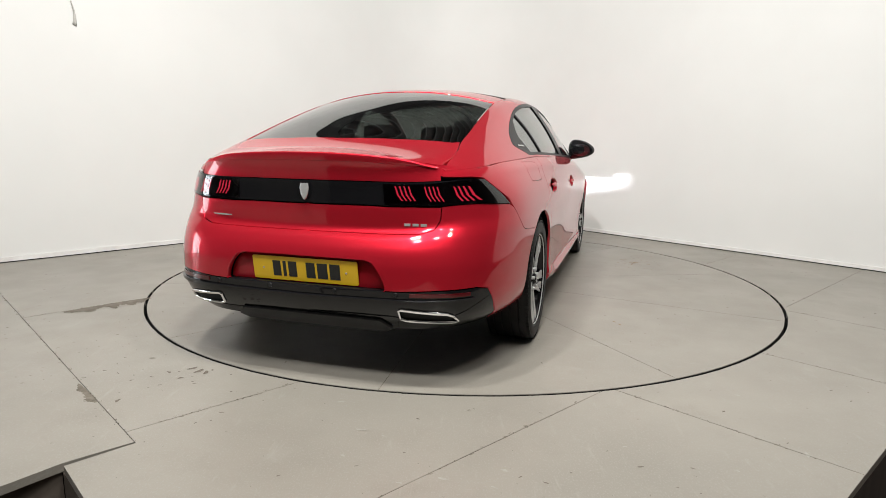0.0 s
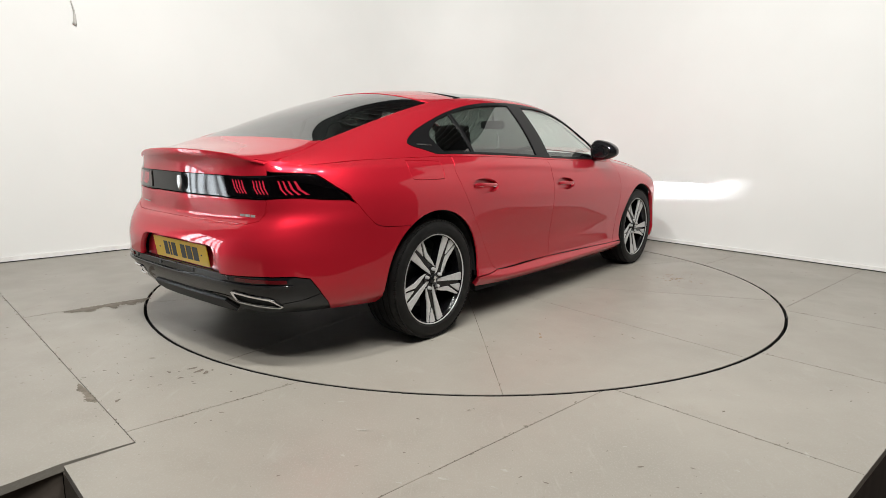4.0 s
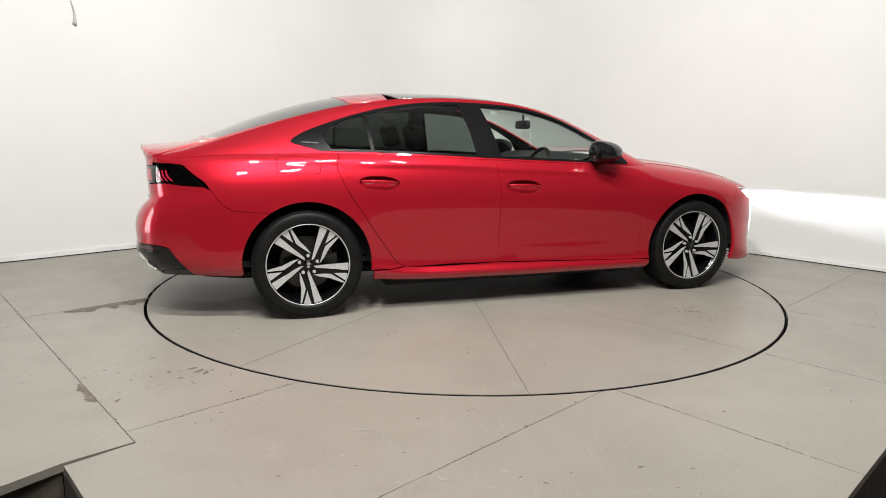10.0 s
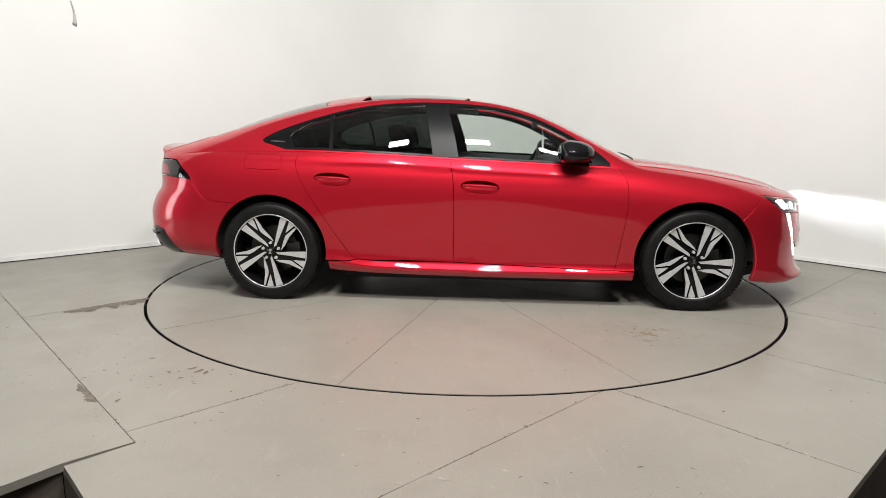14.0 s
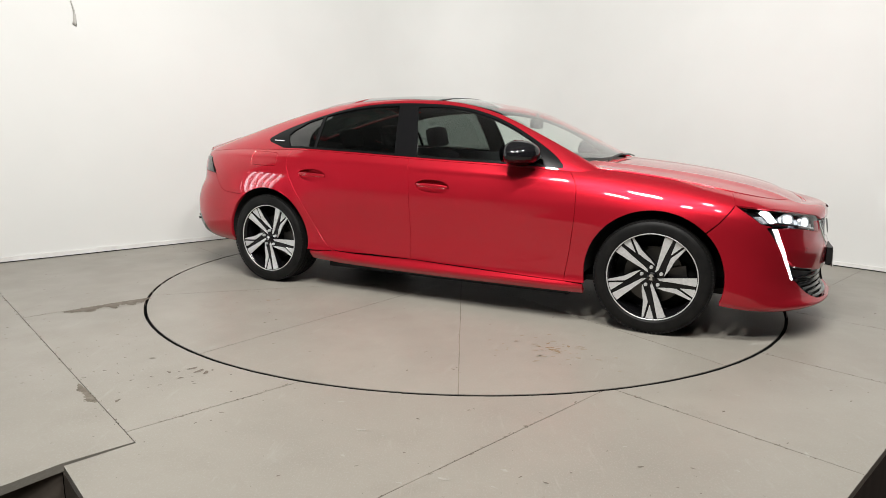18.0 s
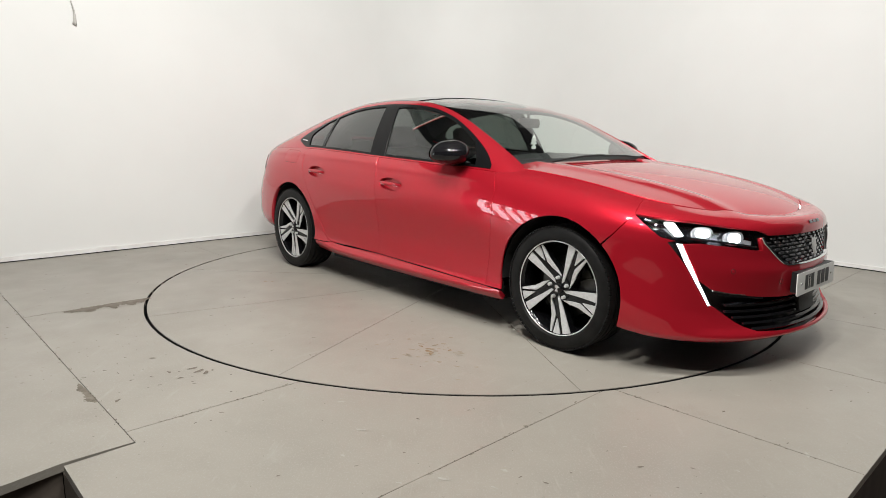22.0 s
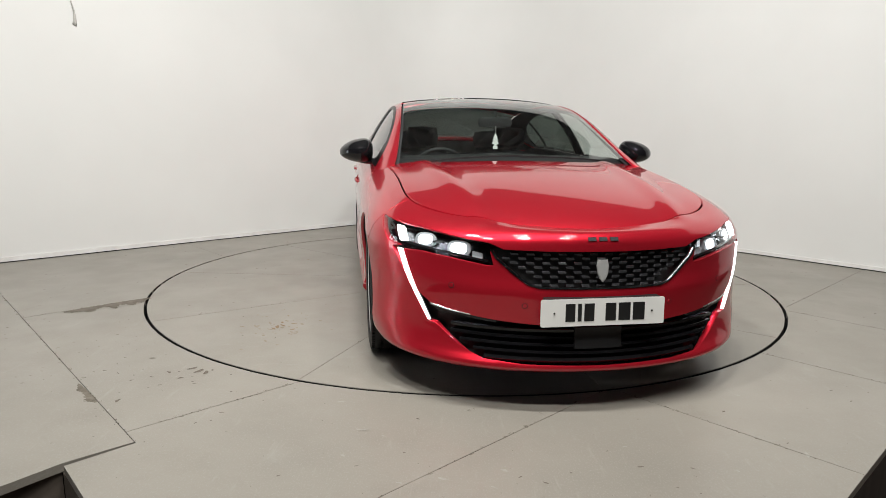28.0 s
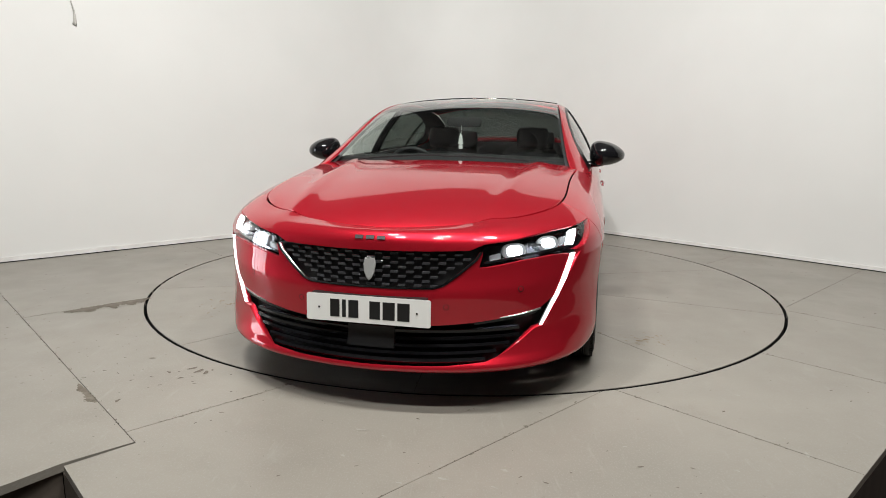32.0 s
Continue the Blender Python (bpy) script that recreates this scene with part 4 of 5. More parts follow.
for nm, p, m in (("front_door_glass", panes[0], M_CLEAR), ("rear_door_glass", panes[1], M_TINT), ("quarter_glass", panes[2], M_TINT)):
    pair(nm, cut(UPPER, p, gap=-0.004, lift=-0.006, flange=0.0), m, car, "clear side window glass" if m is M_CLEAR else "dark tinted window glass")
# slim satin edge of the rear pillar finisher
pair("pillar_badge", cut(UPPER, [G(-0.01, 1.062), G(-0.012, 1.068), G(0.09, 1.064), G(0.092, 1.057)], gap=0, lift=0.004, flange=0.003), M_CHROME, car, "small bright strip")

# roof: black glass in front, red behind, screens
SCREEN = [(2.36, 0.0), (2.358, 0.3), (2.35, 0.5), (2.325, 0.70)] + edge_between(2.1, 1.33, 0.012) + [(1.315, 0.3), (1.31, 0.0)]
SCREEN[0:4] = [(2.44, 0.0), (2.43, 0.3), (2.40, 0.5), (2.33, 0.695)]
whole("windscreen", cut(UPPER, [T(x, y) for x, y in SCREEN], lift=-0.004, flange=0.0, keep=at_top_centre, gap=0.001), M_CLEAR, car, "clear windscreen glass")
ROOF_MID = edge_between(1.33, 0.5, 0.004)
whole("roof_glass", cut(UPPER, [T(1.306, 0.0), T(1.311, 0.3)] + [T(x, y) for x, y in ROOF_MID if x > 0.58] + [T(0.58, 0.3), T(0.58, 0.0)], keep=at_top_centre, flange=0.008), M_ROOFGLASS, car, "black panoramic roof glass")
REAR_ROOF = edge_between(0.575, 0.33, 0.002)
whole("roof", cut(UPPER, [T(0.575, 0.0), T(0.575, 0.3)] + [T(x, y) for x, y in REAR_ROOF] + [T(0.31, 0.5), T(0.285, 0.3), T(0.275, 0.0)], keep=at_top_centre), M_RED, car)
REAR_SCREEN = [(0.27, 0.0), (0.28, 0.3), (0.305, 0.5), (0.325, 0.546)] + edge_between(0.30, -0.525, 0.004) + [(-0.545, 0.55), (-0.585, 0.3), (-0.60, 0.0)]
whole("rear_window", cut(UPPER, [T(x, y) for x, y in REAR_SCREEN], lift=-0.003, flange=0.0, keep=at_top_centre, gap=0.001), M_REARGLASS, car, "dark tinted rear window")

# ---- bonnet ----
edge = [tuple(np.abs(LOWER.at(np.array([s]), np.array([9.85]))[0][0][:2])) for s in PS[int(np.searchsorted(PS, s_at(2.32))):-1:4]] + [(float(LOWER.at(np.array([PS[-1]]), np.array([9.85]))[0][0][0]), 0.0)]
edge = [(x - 0.004, max(0.0, y - 0.004)) for x, y in edge]
bonnet_poly = [(2.425, 0.0), (2.41, 0.3), (2.375, 0.5), (2.31, 0.69)] + edge
whole("bonnet", cut(LID, bonnet_poly, keep=at_lid_centre, step=0.035, lift=0.001), M_RED, car)
# black scuttle under the windscreen
whole("scuttle", cut(LID, [(2.30, 0.0), (2.28, 0.5), (2.22, 0.74), (2.33, 0.76), (2.40, 0.5), (2.435, 0.3), (2.45, 0.0)], lift=-0.012, keep=at_lid_centre, flange=0.0), M_PLASTIC, car, "matt black scuttle panel")

# ---- front bumper with its openings ----
GRILLE = [(0.0, 0.663), (0.25, 0.664), (0.40, 0.668), (0.448, 0.662), (0.43, 0.632), (0.36, 0.573), (0.30, 0.530), (0.26, 0.518), (0.0, 0.515)]
LAMP = [("x", 3.205, 0.762), ("x", 3.30, 0.752), ("y", 0.74, 0.737), ("y", 0.64, 0.72), ("y", 0.54, 0.703), ("y", 0.478, 0.69), ("y", 0.455, 0.64), ("y", 0.437, 0.602), ("y", 0.47, 0.604), ("y", 0.60, 0.626), ("y", 0.72, 0.642), ("y", 0.80, 0.652), ("x", 3.33, 0.668)]
DRL = [(0.802, 0.642), (0.783, 0.640), (0.7625, 0.575), (0.725, 0.47), (0.673, 0.352), (0.683, 0.350), (0.732, 0.452), (0.772, 0.547)]
INTAKE = [(0.0, 0.362), (0.26, 0.364), (0.42, 0.378), (0.56, 0.398), (0.662, 0.418), (0.655, 0.345), (0.60, 0.30), (0.53, 0.252), (0.46, 0.226), (0.30, 0.214), (0.0, 0.210)]


def on_front(points):
    return [X(p[1], p[2]) if p[0] == "x" else F(p[1], p[2]) for p in points]


grille, lamp, drl, intake = [F(*p) for p in GRILLE], on_front(LAMP), [F(*p) for p in DRL], [F(*p) for p in INTAKE]
i0 = int(np.searchsorted(PS, s_at(3.215)))
top_front = [(s_at(3.212), 9.85)] + [(PS[i], 9.85) for i in range(i0 + 1, len(PS), 3)]
if top_front[-1][0] < PS[-1]:
    top_front.append((PS[-1], 9.85))
END = PS[-1]


def centre_f(z):
    return low(END, z)


# three pieces of skin: brow above grille and lamps, blade between grille and intake, chin with the corner
brow = top_front + [centre_f(0.663)] + grille[1:3] + [F(0.46, 0.692)] + lamp[5:0:-1][1:] + [lamp[0]]
d1 = cut(LOWER, brow, keep=at_front_centre, step=0.025)
corner = [lamp[0], lamp[12], lamp[11], F(0.822, 0.645), drl[7], drl[6], drl[5], intake[5], intake[6], intake[7], intake[8], intake[9], centre_f(0.210), centre_f(0.165), F(0.3, 0.165), F(0.55, 0.172), X(3.3, 0.19), X(3.16, 0.21)] + arch(2.793, -18, 45.0) + [X(3.12, 0.66), X(3.185, 0.737)]
d2 = cut(LOWER, corner, keep=at_front_centre, step=0.025, flange=0.03)
blade = [centre_f(0.515)] + [grille[i] for i in (7, 6, 5, 4, 3)] + [F(0.453, 0.655)] + lamp[7:11] + [drl[1], drl[2], drl[3], F(0.672, 0.425)] + [intake[4], intake[3], intake[2], intake[1], centre_f(0.362)]
d3 = cut(LOWER, blade, keep=at_front_centre, step=0.025, flange=0.025)
whole("front_bumper", joined(d1, d2, d3), M_RED, car)

for y_, z_ in ((0.593, 0.513), (0.31, 0.445)):
    for sgn in (-1, 1):
        p_, n_ = LOWER.at(*[np.array([q]) for q in F(y_, z_)])
        bm = bmesh.new()
        bmesh.ops.create_cone(bm, cap_ends=True, segments=16, radius1=0.011, radius2=0.009, depth=0.003)
        ob = part("parking_sensor", bm, M_RED, car)
        ob.matrix_basis = Matrix.Translation((p_[0][0], sgn * abs(p_[0][1]), p_[0][2])) @ Vector((n_[0][0], sgn * abs(n_[0][1]), n_[0][2])).to_track_quat("Z", "Y").to_matrix().to_4x4()
        bm = bmesh.new()
        bmesh.ops.create_cone(bm, cap_ends=True, segments=16, radius1=0.0122, radius2=0.0122, depth=0.001)
        part("sensor_ring", bm, M_DARK, ob)

# daytime light strip and headlamps
for sgn in (1, -1):
    flip = (lambda q: q) if sgn == 1 else mirrored
    hl = skin_part("headlamp", flip(cut(LOWER, lamp, lift=-0.001, flange=0.0, gap=0.001)), M_LENS, car, "clear headlamp cover")
    skin_part("lamp_housing", flip(cut(LOWER, lamp, lift=-0.05, flange=0.0, gap=-0.012)), M_BLACK, hl, "black headlamp housing")
    outer = [F(0.832, 0.738), F(0.806, 0.736), F(0.780, 0.676), F(0.80, 0.672)]
    skin_part("light_strip", flip(cut(LOWER, outer, lift=-0.010, flange=0.02, gap=0)), M_DRL, hl, "glowing white upright strip")
    for c0, zz, rx, rz in ((0.712, 0.692, 0.028, 0.023), (0.578, 0.664, 0.032, 0.024)):
        ring = [(c0 + rx * math.copysign(abs(math.cos(a)) ** 0.7, math.cos(a)), zz + rz * math.copysign(abs(math.sin(a)) ** 0.8, math.sin(a))) for a in [2 * math.pi * k / 18 for k in range(18)]]
        skin_part("headlamp_module", flip(cut(LOWER, [F(*p) for p in ring], lift=-0.020, flange=0.012, gap=0, step=0.012)), M_LOWBEAM, hl, "glowing white headlamp module")
        bowl = [F(c0 + (y_ - c0) * 1.42, zz + (z_ - zz) * 1.42) for y_, z_ in ring]
        skin_part("lamp_reflector", flip(cut(LOWER, bowl, [[F(*p) for p in ring]], lift=-0.018, flange=0.02, gap=0, step=0.02)), M_LAMPIN, hl, "bright lamp reflector")
    for c0, c1, z0, z1 in ((0.525, 0.485, 0.655, 0.618),):
        skin_part("lamp_reflector", flip(cut(LOWER, [F(c0, z0), F(c1, z0 - 0.01), F(c1, z1), F(c0, z1 + 0.008)], lift=-0.026, flange=0.02, gap=0)), M_LAMPIN, hl, "bright lamp reflector")
    skin_part("lamp_blade", flip(cut(LOWER, [F(0.79, 0.668), F(0.62, 0.640), F(0.46, 0.614), F(0.46, 0.622), F(0.62, 0.650), F(0.79, 0.678)], lift=-0.014, flange=0.025, gap=0)), M_CHROME, hl)
    ys = -sgn * 0.634
    fx = float(LOWER.at(*[np.array([q]) for q in F(0.652, 0.685)])[0][0][0]) - 0.010
    bm = bmesh.new()
    q = [bm.verts.new((fx - 0.030, ys + a, z)) for a, z in ((-0.007, 0.6805), (0.007, 0.6805), (0.007, 0.682), (-0.007, 0.682))]
    bm.faces.new(q)
    part("low_beam", bm, M_BEAM, hl, "bright slit of the dipped beam")
    bm = bmesh.new()
    for x0, y0, z0, x1, y1, z1 in ((0.034, -0.024, 0.6824, 0.002, 0.024, 0.6840), (0.004, -0.024, 0.6798, 0.002, 0.024, 0.6824), (0.026, -0.014, 0.672, 0.0245, 0.014, 0.6800),
                                   (0.034, -0.014, 0.672, 0.0325, 0.014, 0.6822), (0.034, -0.0155, 0.672, 0.018, -0.0142, 0.6822), (0.034, 0.0142, 0.672, 0.018, 0.0155, 0.6822)):
        box(bm, fx - x0, ys + y0, z0, fx - x1, ys + y1, z1)
    part("beam_shade", bm, M_DARK, hl)
    strip = skin_part("daytime_light", flip(cut(LOWER, drl, lift=0.003, flange=0.012, gap=0.003, step=0.012)), M_DRL, car, "glowing white daytime light strip")
    skin_part("light_seat", flip(cut(LOWER, drl, lift=-0.006, flange=0.0, gap=-0.004)), M_BLACK, strip)

# grille: chrome frame, dark backing, staggered studs
gr = whole("grille", cut(LOWER, [centre_f(0.663)] + grille[1:-1] + [centre_f(0.515)], lift=-0.03, flange=0.0, gap=-0.01, keep=at_front_centre), M_PLASTIC, car, "black front grille")
frame_line = [F(0.448, 0.662), F(0.43, 0.632), F(0.36, 0.573), F(0.30, 0.530), F(0.26, 0.518), F(0.13, 0.515), centre_f(0.515)]
frame_in = [centre_f(0.522), F(0.13, 0.522), F(0.257, 0.525), F(0.293, 0.536), F(0.353, 0.579), F(0.422, 0.637), F(0.438, 0.662)]
whole("grille_frame", cut(LOWER, frame_line + frame_in, lift=0.004, flange=0.02, gap=0, keep=at_front_centre, step=0.02), M_CHROME, gr, "slim chrome grille frame")
stud_row = 0
for zz in (0.652, 0.634, 0.616, 0.598, 0.580, 0.562, 0.545, 0.530):
    half_w = 0.42 - max(0.0, 0.632 - zz) * 1.25
    y = 0.0 if stud_row % 2 else 0.0325
    stud_row += 1
    while y < half_w - 0.02:
        w, hgt = 0.017, 0.0045
        ring = [F(y - w, zz - hgt), F(y - w + 0.004, zz + hgt), F(y + w, zz + hgt), F(y + w - 0.004, zz - hgt)] if y > 0 else [F(0.0, zz - hgt), F(0.0, zz + hgt), F(w, zz + hgt), F(w, zz - hgt)]
        data = cut(LOWER, ring, lift=-0.010, flange=0.018, gap=0.0, step=0.03)
        if y > 0:
            pair("grille_stud", data, M_STUD, gr)
        else:
            whole("grille_stud", data, M_STUD, gr)
        y += 0.065

# lower intake: backing and slats
it = whole("lower_intake", cut(LOWER, [centre_f(0.362)] + intake[1:-1] + [centre_f(0.210)], lift=-0.05, flange=0.0, gap=-0.012, keep=at_front_centre), M_PLASTIC, car, "black lower air intake")
for zz in (0.335, 0.308, 0.281, 0.254, 0.232):
    y1 = 0.60 - max(0, 0.30 - zz) * 2.0
    ring = [centre_f(zz - 0.005), centre_f(zz + 0.005)] + [F(y, zz + 0.005 + 0.03 * y * y) for y in np.linspace(0.1, y1, 8)] + [F(y, zz - 0.005 + 0.03 * y * y) for y in np.linspace(y1, 0.1, 8)]
    whole("intake_slat", cut(LOWER, ring, lift=-0.012, flange=0.03, gap=0, keep=at_front_centre, step=0.05), M_BLACK, it)
sens = [F(y, z) for y, z in ((0.0, 0.352), (0.10, 0.352), (0.10, 0.268), (0.0, 0.268))]
sens[0], sens[3] = centre_f(0.352), centre_f(0.268)
whole("radar_cover", cut(LOWER, sens, lift=-0.004, flange=0.03, gap=0, keep=at_front_centre), M_PLASTIC, it, "matt black sensor cover")
wing_trim = [F(0.665, 0.417), F(0.56, 0.399), F(0.42, 0.379), F(0.42, 0.371), F(0.56, 0.390), F(0.65, 0.404)]
pair("intake_trim", cut(LOWER, wing_trim, lift=0.002, flange=0.02, gap=0), M_BLACK, it)
chr_line = [F(0.672, 0.428), F(0.60, 0.411), F(0.52, 0.399), F(0.52, 0.3955), F(0.60, 0.4065), F(0.672, 0.421)]
pair("intake_bright_line", cut(LOWER, chr_line, lift=0.004, flange=0.01, gap=0), M_CHROME, it)

# ---- rear: bumper, black diffuser, boot lid, lamp band ----
DIFF_TOP = [(0.0, 0.457), (0.20, 0.457), (0.385, 0.457), (0.45, 0.457), (0.62, 0.466), (0.755, 0.468)]
diff_side = [("x", -0.785, 0.455), ("x", -0.755, 0.41), ("x", -0.70, 0.33), ("x", -0.665, 0.278)]


def on_rear(points):
    return [X(p[1], p[2]) if p[0] == "x" else R(p[1], p[2]) for p in points]


def centre_r(z):
    return low(0.0, z)


diff_top = [centre_r(0.457)] + [R(*p) for p in DIFF_TOP[1:]] + on_rear(diff_side)
diff = diff_top + [R(0.70, 0.268), R(0.42, 0.262), R(0.36, 0.243), R(0.2, 0.243), centre_r(0.243)]
EXH = [(0.445, 0.372), (0.46, 0.380), (0.66, 0.362), (0.685, 0.350), (0.715, 0.318), (0.700, 0.308), (0.475, 0.316), (0.45, 0.326)]
exh = [R(*p) for p in EXH]
diffuser = whole("diffuser", cut(LOWER, diff, [exh], keep=at_rear_centre, lift=-0.002, flange=0.04, hole_flange=0.03), M_BLACK, car, "gloss black rear diffuser")
ridge = [centre_r(0.418)] + [R(y, 0.418 + 0.012 * y) for y in (0.2, 0.4, 0.55, 0.68, 0.75)] + [R(y, 0.404 + 0.012 * y) for y in (0.75, 0.68, 0.55, 0.4, 0.2)] + [centre_r(0.404)]
whole("diffuser_ridge", cut(LOWER, ridge, keep=at_rear_centre, lift=0.010, flange=0.014, gap=0, step=0.03), M_BLACK, diffuser)
insert = [centre_r(0.318), R(0.2, 0.318), R(0.35, 0.314), R(0.40, 0.272), R(0.36, 0.25), R(0.2, 0.247), centre_r(0.247)]
whole("diffuser_insert", cut(LOWER, insert, keep=at_rear_centre, lift=0.010, flange=0.02, gap=0, step=0.03), M_PLASTIC, diffuser)
ring_in = shrink([(u, v * 0.085) for u, v in exh], 0.008)
ring_in = [(u, v / 0.085) for u, v in ring_in]
pair("exhaust_trim", cut(LOWER, exh, [ring_in], lift=0.006, flange=0.012, gap=0, step=0.02, hole_flange=0.008), M_CHROME, diffuser, "chrome exhaust trim")
pair("exhaust_inside", cut(LOWER, exh, lift=-0.008, flange=0, gap=-0.004), M_DARK, diffuser)
strip_r = [R(y, 0.452) for y in (0.50, 0.58, 0.66, 0.735)] + [R(y, 0.436) for y in (0.735, 0.66, 0.58, 0.50)]
pair("rear_reflector", cut(LOWER, strip_r, lift=0.003, flange=0.004, gap=0, step=0.03), M_REFLECTOR, diffuser, "dark red rear reflector strip")
for y_ in (0.16, 0.44):
    for sgn in (-1, 1):
        p_, n_ = LOWER.at(*[np.array([q]) for q in R(y_, 0.443)])
        bm = bmesh.new()
        bmesh.ops.create_cone(bm, cap_ends=True, segments=16, radius1=0.011, radius2=0.009, depth=0.004)
        ob = part("parking_sensor", bm, M_PLASTIC, car)
        ob.matrix_basis = Matrix.Translation((p_[0][0], sgn * abs(p_[0][1]), p_[0][2])) @ Vector((n_[0][0], sgn * abs(n_[0][1]), n_[0][2])).to_track_quat("Z", "Y").to_matrix().to_4x4()
RECESS = [(0.0, 0.588), (0.30, 0.586), (0.335, 0.575), (0.385, 0.495), (0.392, 0.460), (0.2, 0.460), (0.0, 0.460)]
recess = [centre_r(0.588)] + [R(*p) for p in RECESS[1:-1]] + [centre_r(0.460)]
BOOT_EDGE = [(0.2, 0.692), (0.4, 0.693), (0.53, 0.697), (0.605, 0.715), (0.638, 0.755), (0.645, 0.814)]
bump_top = [centre_r(0.692)] + [R(*p) for p in BOOT_EDGE] + [X(-0.80, 0.823), X(-0.70, 0.815), X(-0.58, 0.809)]
rear_b = bump_top + line(BUMPER_LINE[1:]) + arch(0.0, 123.4, 187) + [X(-0.40, 0.27)] + diff_top[::-1][0:8] + recess[-3:0:-1] + [centre_r(0.588)]
whole("rear_bumper", cut(LOWER, rear_b, keep=at_rear_centre, step=0.028, flange=0.03), M_RED, car)
whole("plate_recess", cut(LOWER, recess, lift=-0.046, gap=-0.004, flange=0.0, keep=at_rear_centre), M_RED, car)

BAND_LO = [(0.0, 0.814), (0.3, 0.814), (0.5, 0.814), (0.65, 0.816)]
BAND_HI = [(0.0, 0.918), (0.3, 0.918), (0.5, 0.918), (0.64, 0.924)]
band_lo = [centre_r(0.814)] + [R(*p) for p in BAND_LO[1:]] + [X(-0.80, 0.823), X(-0.70, 0.815), X(-0.57, 0.808)]
band_hi = [centre_r(0.918)] + [R(*p) for p in BAND_HI[1:]] + [X(-0.80, 0.932), X(-0.72, 0.925), X(-0.64, 0.87)]
# boot lid face under and over the lamp band
face_lo = [centre_r(0.692)] + [R(*p) for p in BOOT_EDGE] + band_lo[2::-1]
boot = cut(LOWER, face_lo, keep=at_rear_centre, step=0.025, gap=0.0045)
hi = band_hi[:4] + [R(0.642, 0.926), (s_rear(0.635), 9.6), (s_rear(0.5), 9.6), (s_rear(0.3), 9.6), (0.0, 9.6)]
lip_d = cut(LOWER, hi, keep=at_rear_centre, gap=0.001, step=0.02, flange=0.0)
LIP_Y = [0.0, 0.1, 0.2, 0.3, 0.4, 0.48, 0.55, 0.61]


def lip_point(y):
    """Rear end of the deck: just beyond the face below it."""
    p_ = LOWER.at(np.array([s_rear(y * 1.03)]), np.array([9.6]))[0][0]
    return float(p_[0]) - 0.005, abs(float(p_[1])) if y > 0 else 0.0


tail_line = [lip_point(y) for y in LIP_Y]
deck = [T(-0.605, 0.0), T(-0.59, 0.3), T(-0.55, 0.552), T(-0.522, 0.581), T(-0.62, 0.597), T(-0.78, 0.594)] + [T(x, y) for x, y in tail_line[::-1]]
deck_d = cut(UPPER, deck, keep=at_top_centre, step=0.03, lift=0.002, flange=0.03)
# the lip's folded edge
lip_co, lip_no, lip_fa = [], [], []
for (x, y), yy in zip(tail_line, LIP_Y):
    top_ = UPPER.at(*[np.array([q]) for q in T(x, y)])[0][0]
    low_ = LOWER.at(np.array([s_rear(yy * 1.03)]), np.array([9.6]))[0][0]
    zt = max(top_[2] + 0.002, low_[2] + 0.002)
    lip_co += [(top_[0], top_[1], zt), (top_[0] - 0.004, top_[1], min(zt - 0.006, zt)), tuple(low_)]
    lip_no += [(-0.5, -0.3 * y, 0.8), (-0.95, -0.5 * y, 0.0), (-0.9, -0.5 * y, -0.4)]
for k in range(len(LIP_Y) - 1):
    for m_ in range(2):
        a_ = 3 * k + m_
        lip_fa.append([a_, a_ + 1, a_ + 4, a_ + 3])
boot_lid = whole("boot_lid", joined(boot, deck_d, lip_d, (lip_co, lip_no, lip_fa)), M_RED, car)
# body under the shut lines of the rear corners
corner_r = [R(0.56, 0.947), R(0.66, 0.944), X(-0.80, 0.94), X(-0.72, 0.936), X(-0.60, 0.94), (s_at(-0.6), 9.95), (s_at(-0.7), 9.95), (s_at(-0.8), 9.95), (s_rear(0.66), 9.95), (s_rear(0.56), 9.95)]
pair("rear_corner", cut(LOWER, corner_r, lift=-0.003, flange=0.0, gap=0.0, step=0.03), M_RED, car)
# lamp band
lamp_band = whole("tail_lamp_band", cut(LOWER, band_lo + band_hi[::-1], lift=-0.001, keep=at_rear_centre, gap=0.003, step=0.02), M_BLACK, car, "gloss black strip joining the tail lamps")
for sgn in (1, -1):
    flip = (lambda q: q) if sgn == 1 else mirrored
    poly = [R(0.365, 0.821), R(0.5, 0.821), R(0.65, 0.822)] + band_lo[4:] + band_hi[:3:-1] + [R(0.64, 0.918), R(0.5, 0.911), R(0.36, 0.911)]
    tl = skin_part("tail_lamp", flip(cut(LOWER, poly, lift=0.004, flange=0.004, gap=0.003, step=0.02)), M_SMOKE, car, "smoked tail lamp cover")
    for base in (0.425, 0.565, 0.712):
        for k in range(4):
            y0 = base + 0.021 * k
            claw = [R(y0 - 0.012, 0.900), R(y0 - 0.004, 0.900), R(y0 + 0.010, 0.863), R(y0 + 0.030, 0.838), R(y0 + 0.022, 0.836), R(y0 + 0.000, 0.862)]
            skin_part("tail_claw", flip(cut(LOWER, claw, lift=0.0015, flange=0.002, gap=0.001, step=0.02)), M_REDLED, tl, "glowing red claw strip")

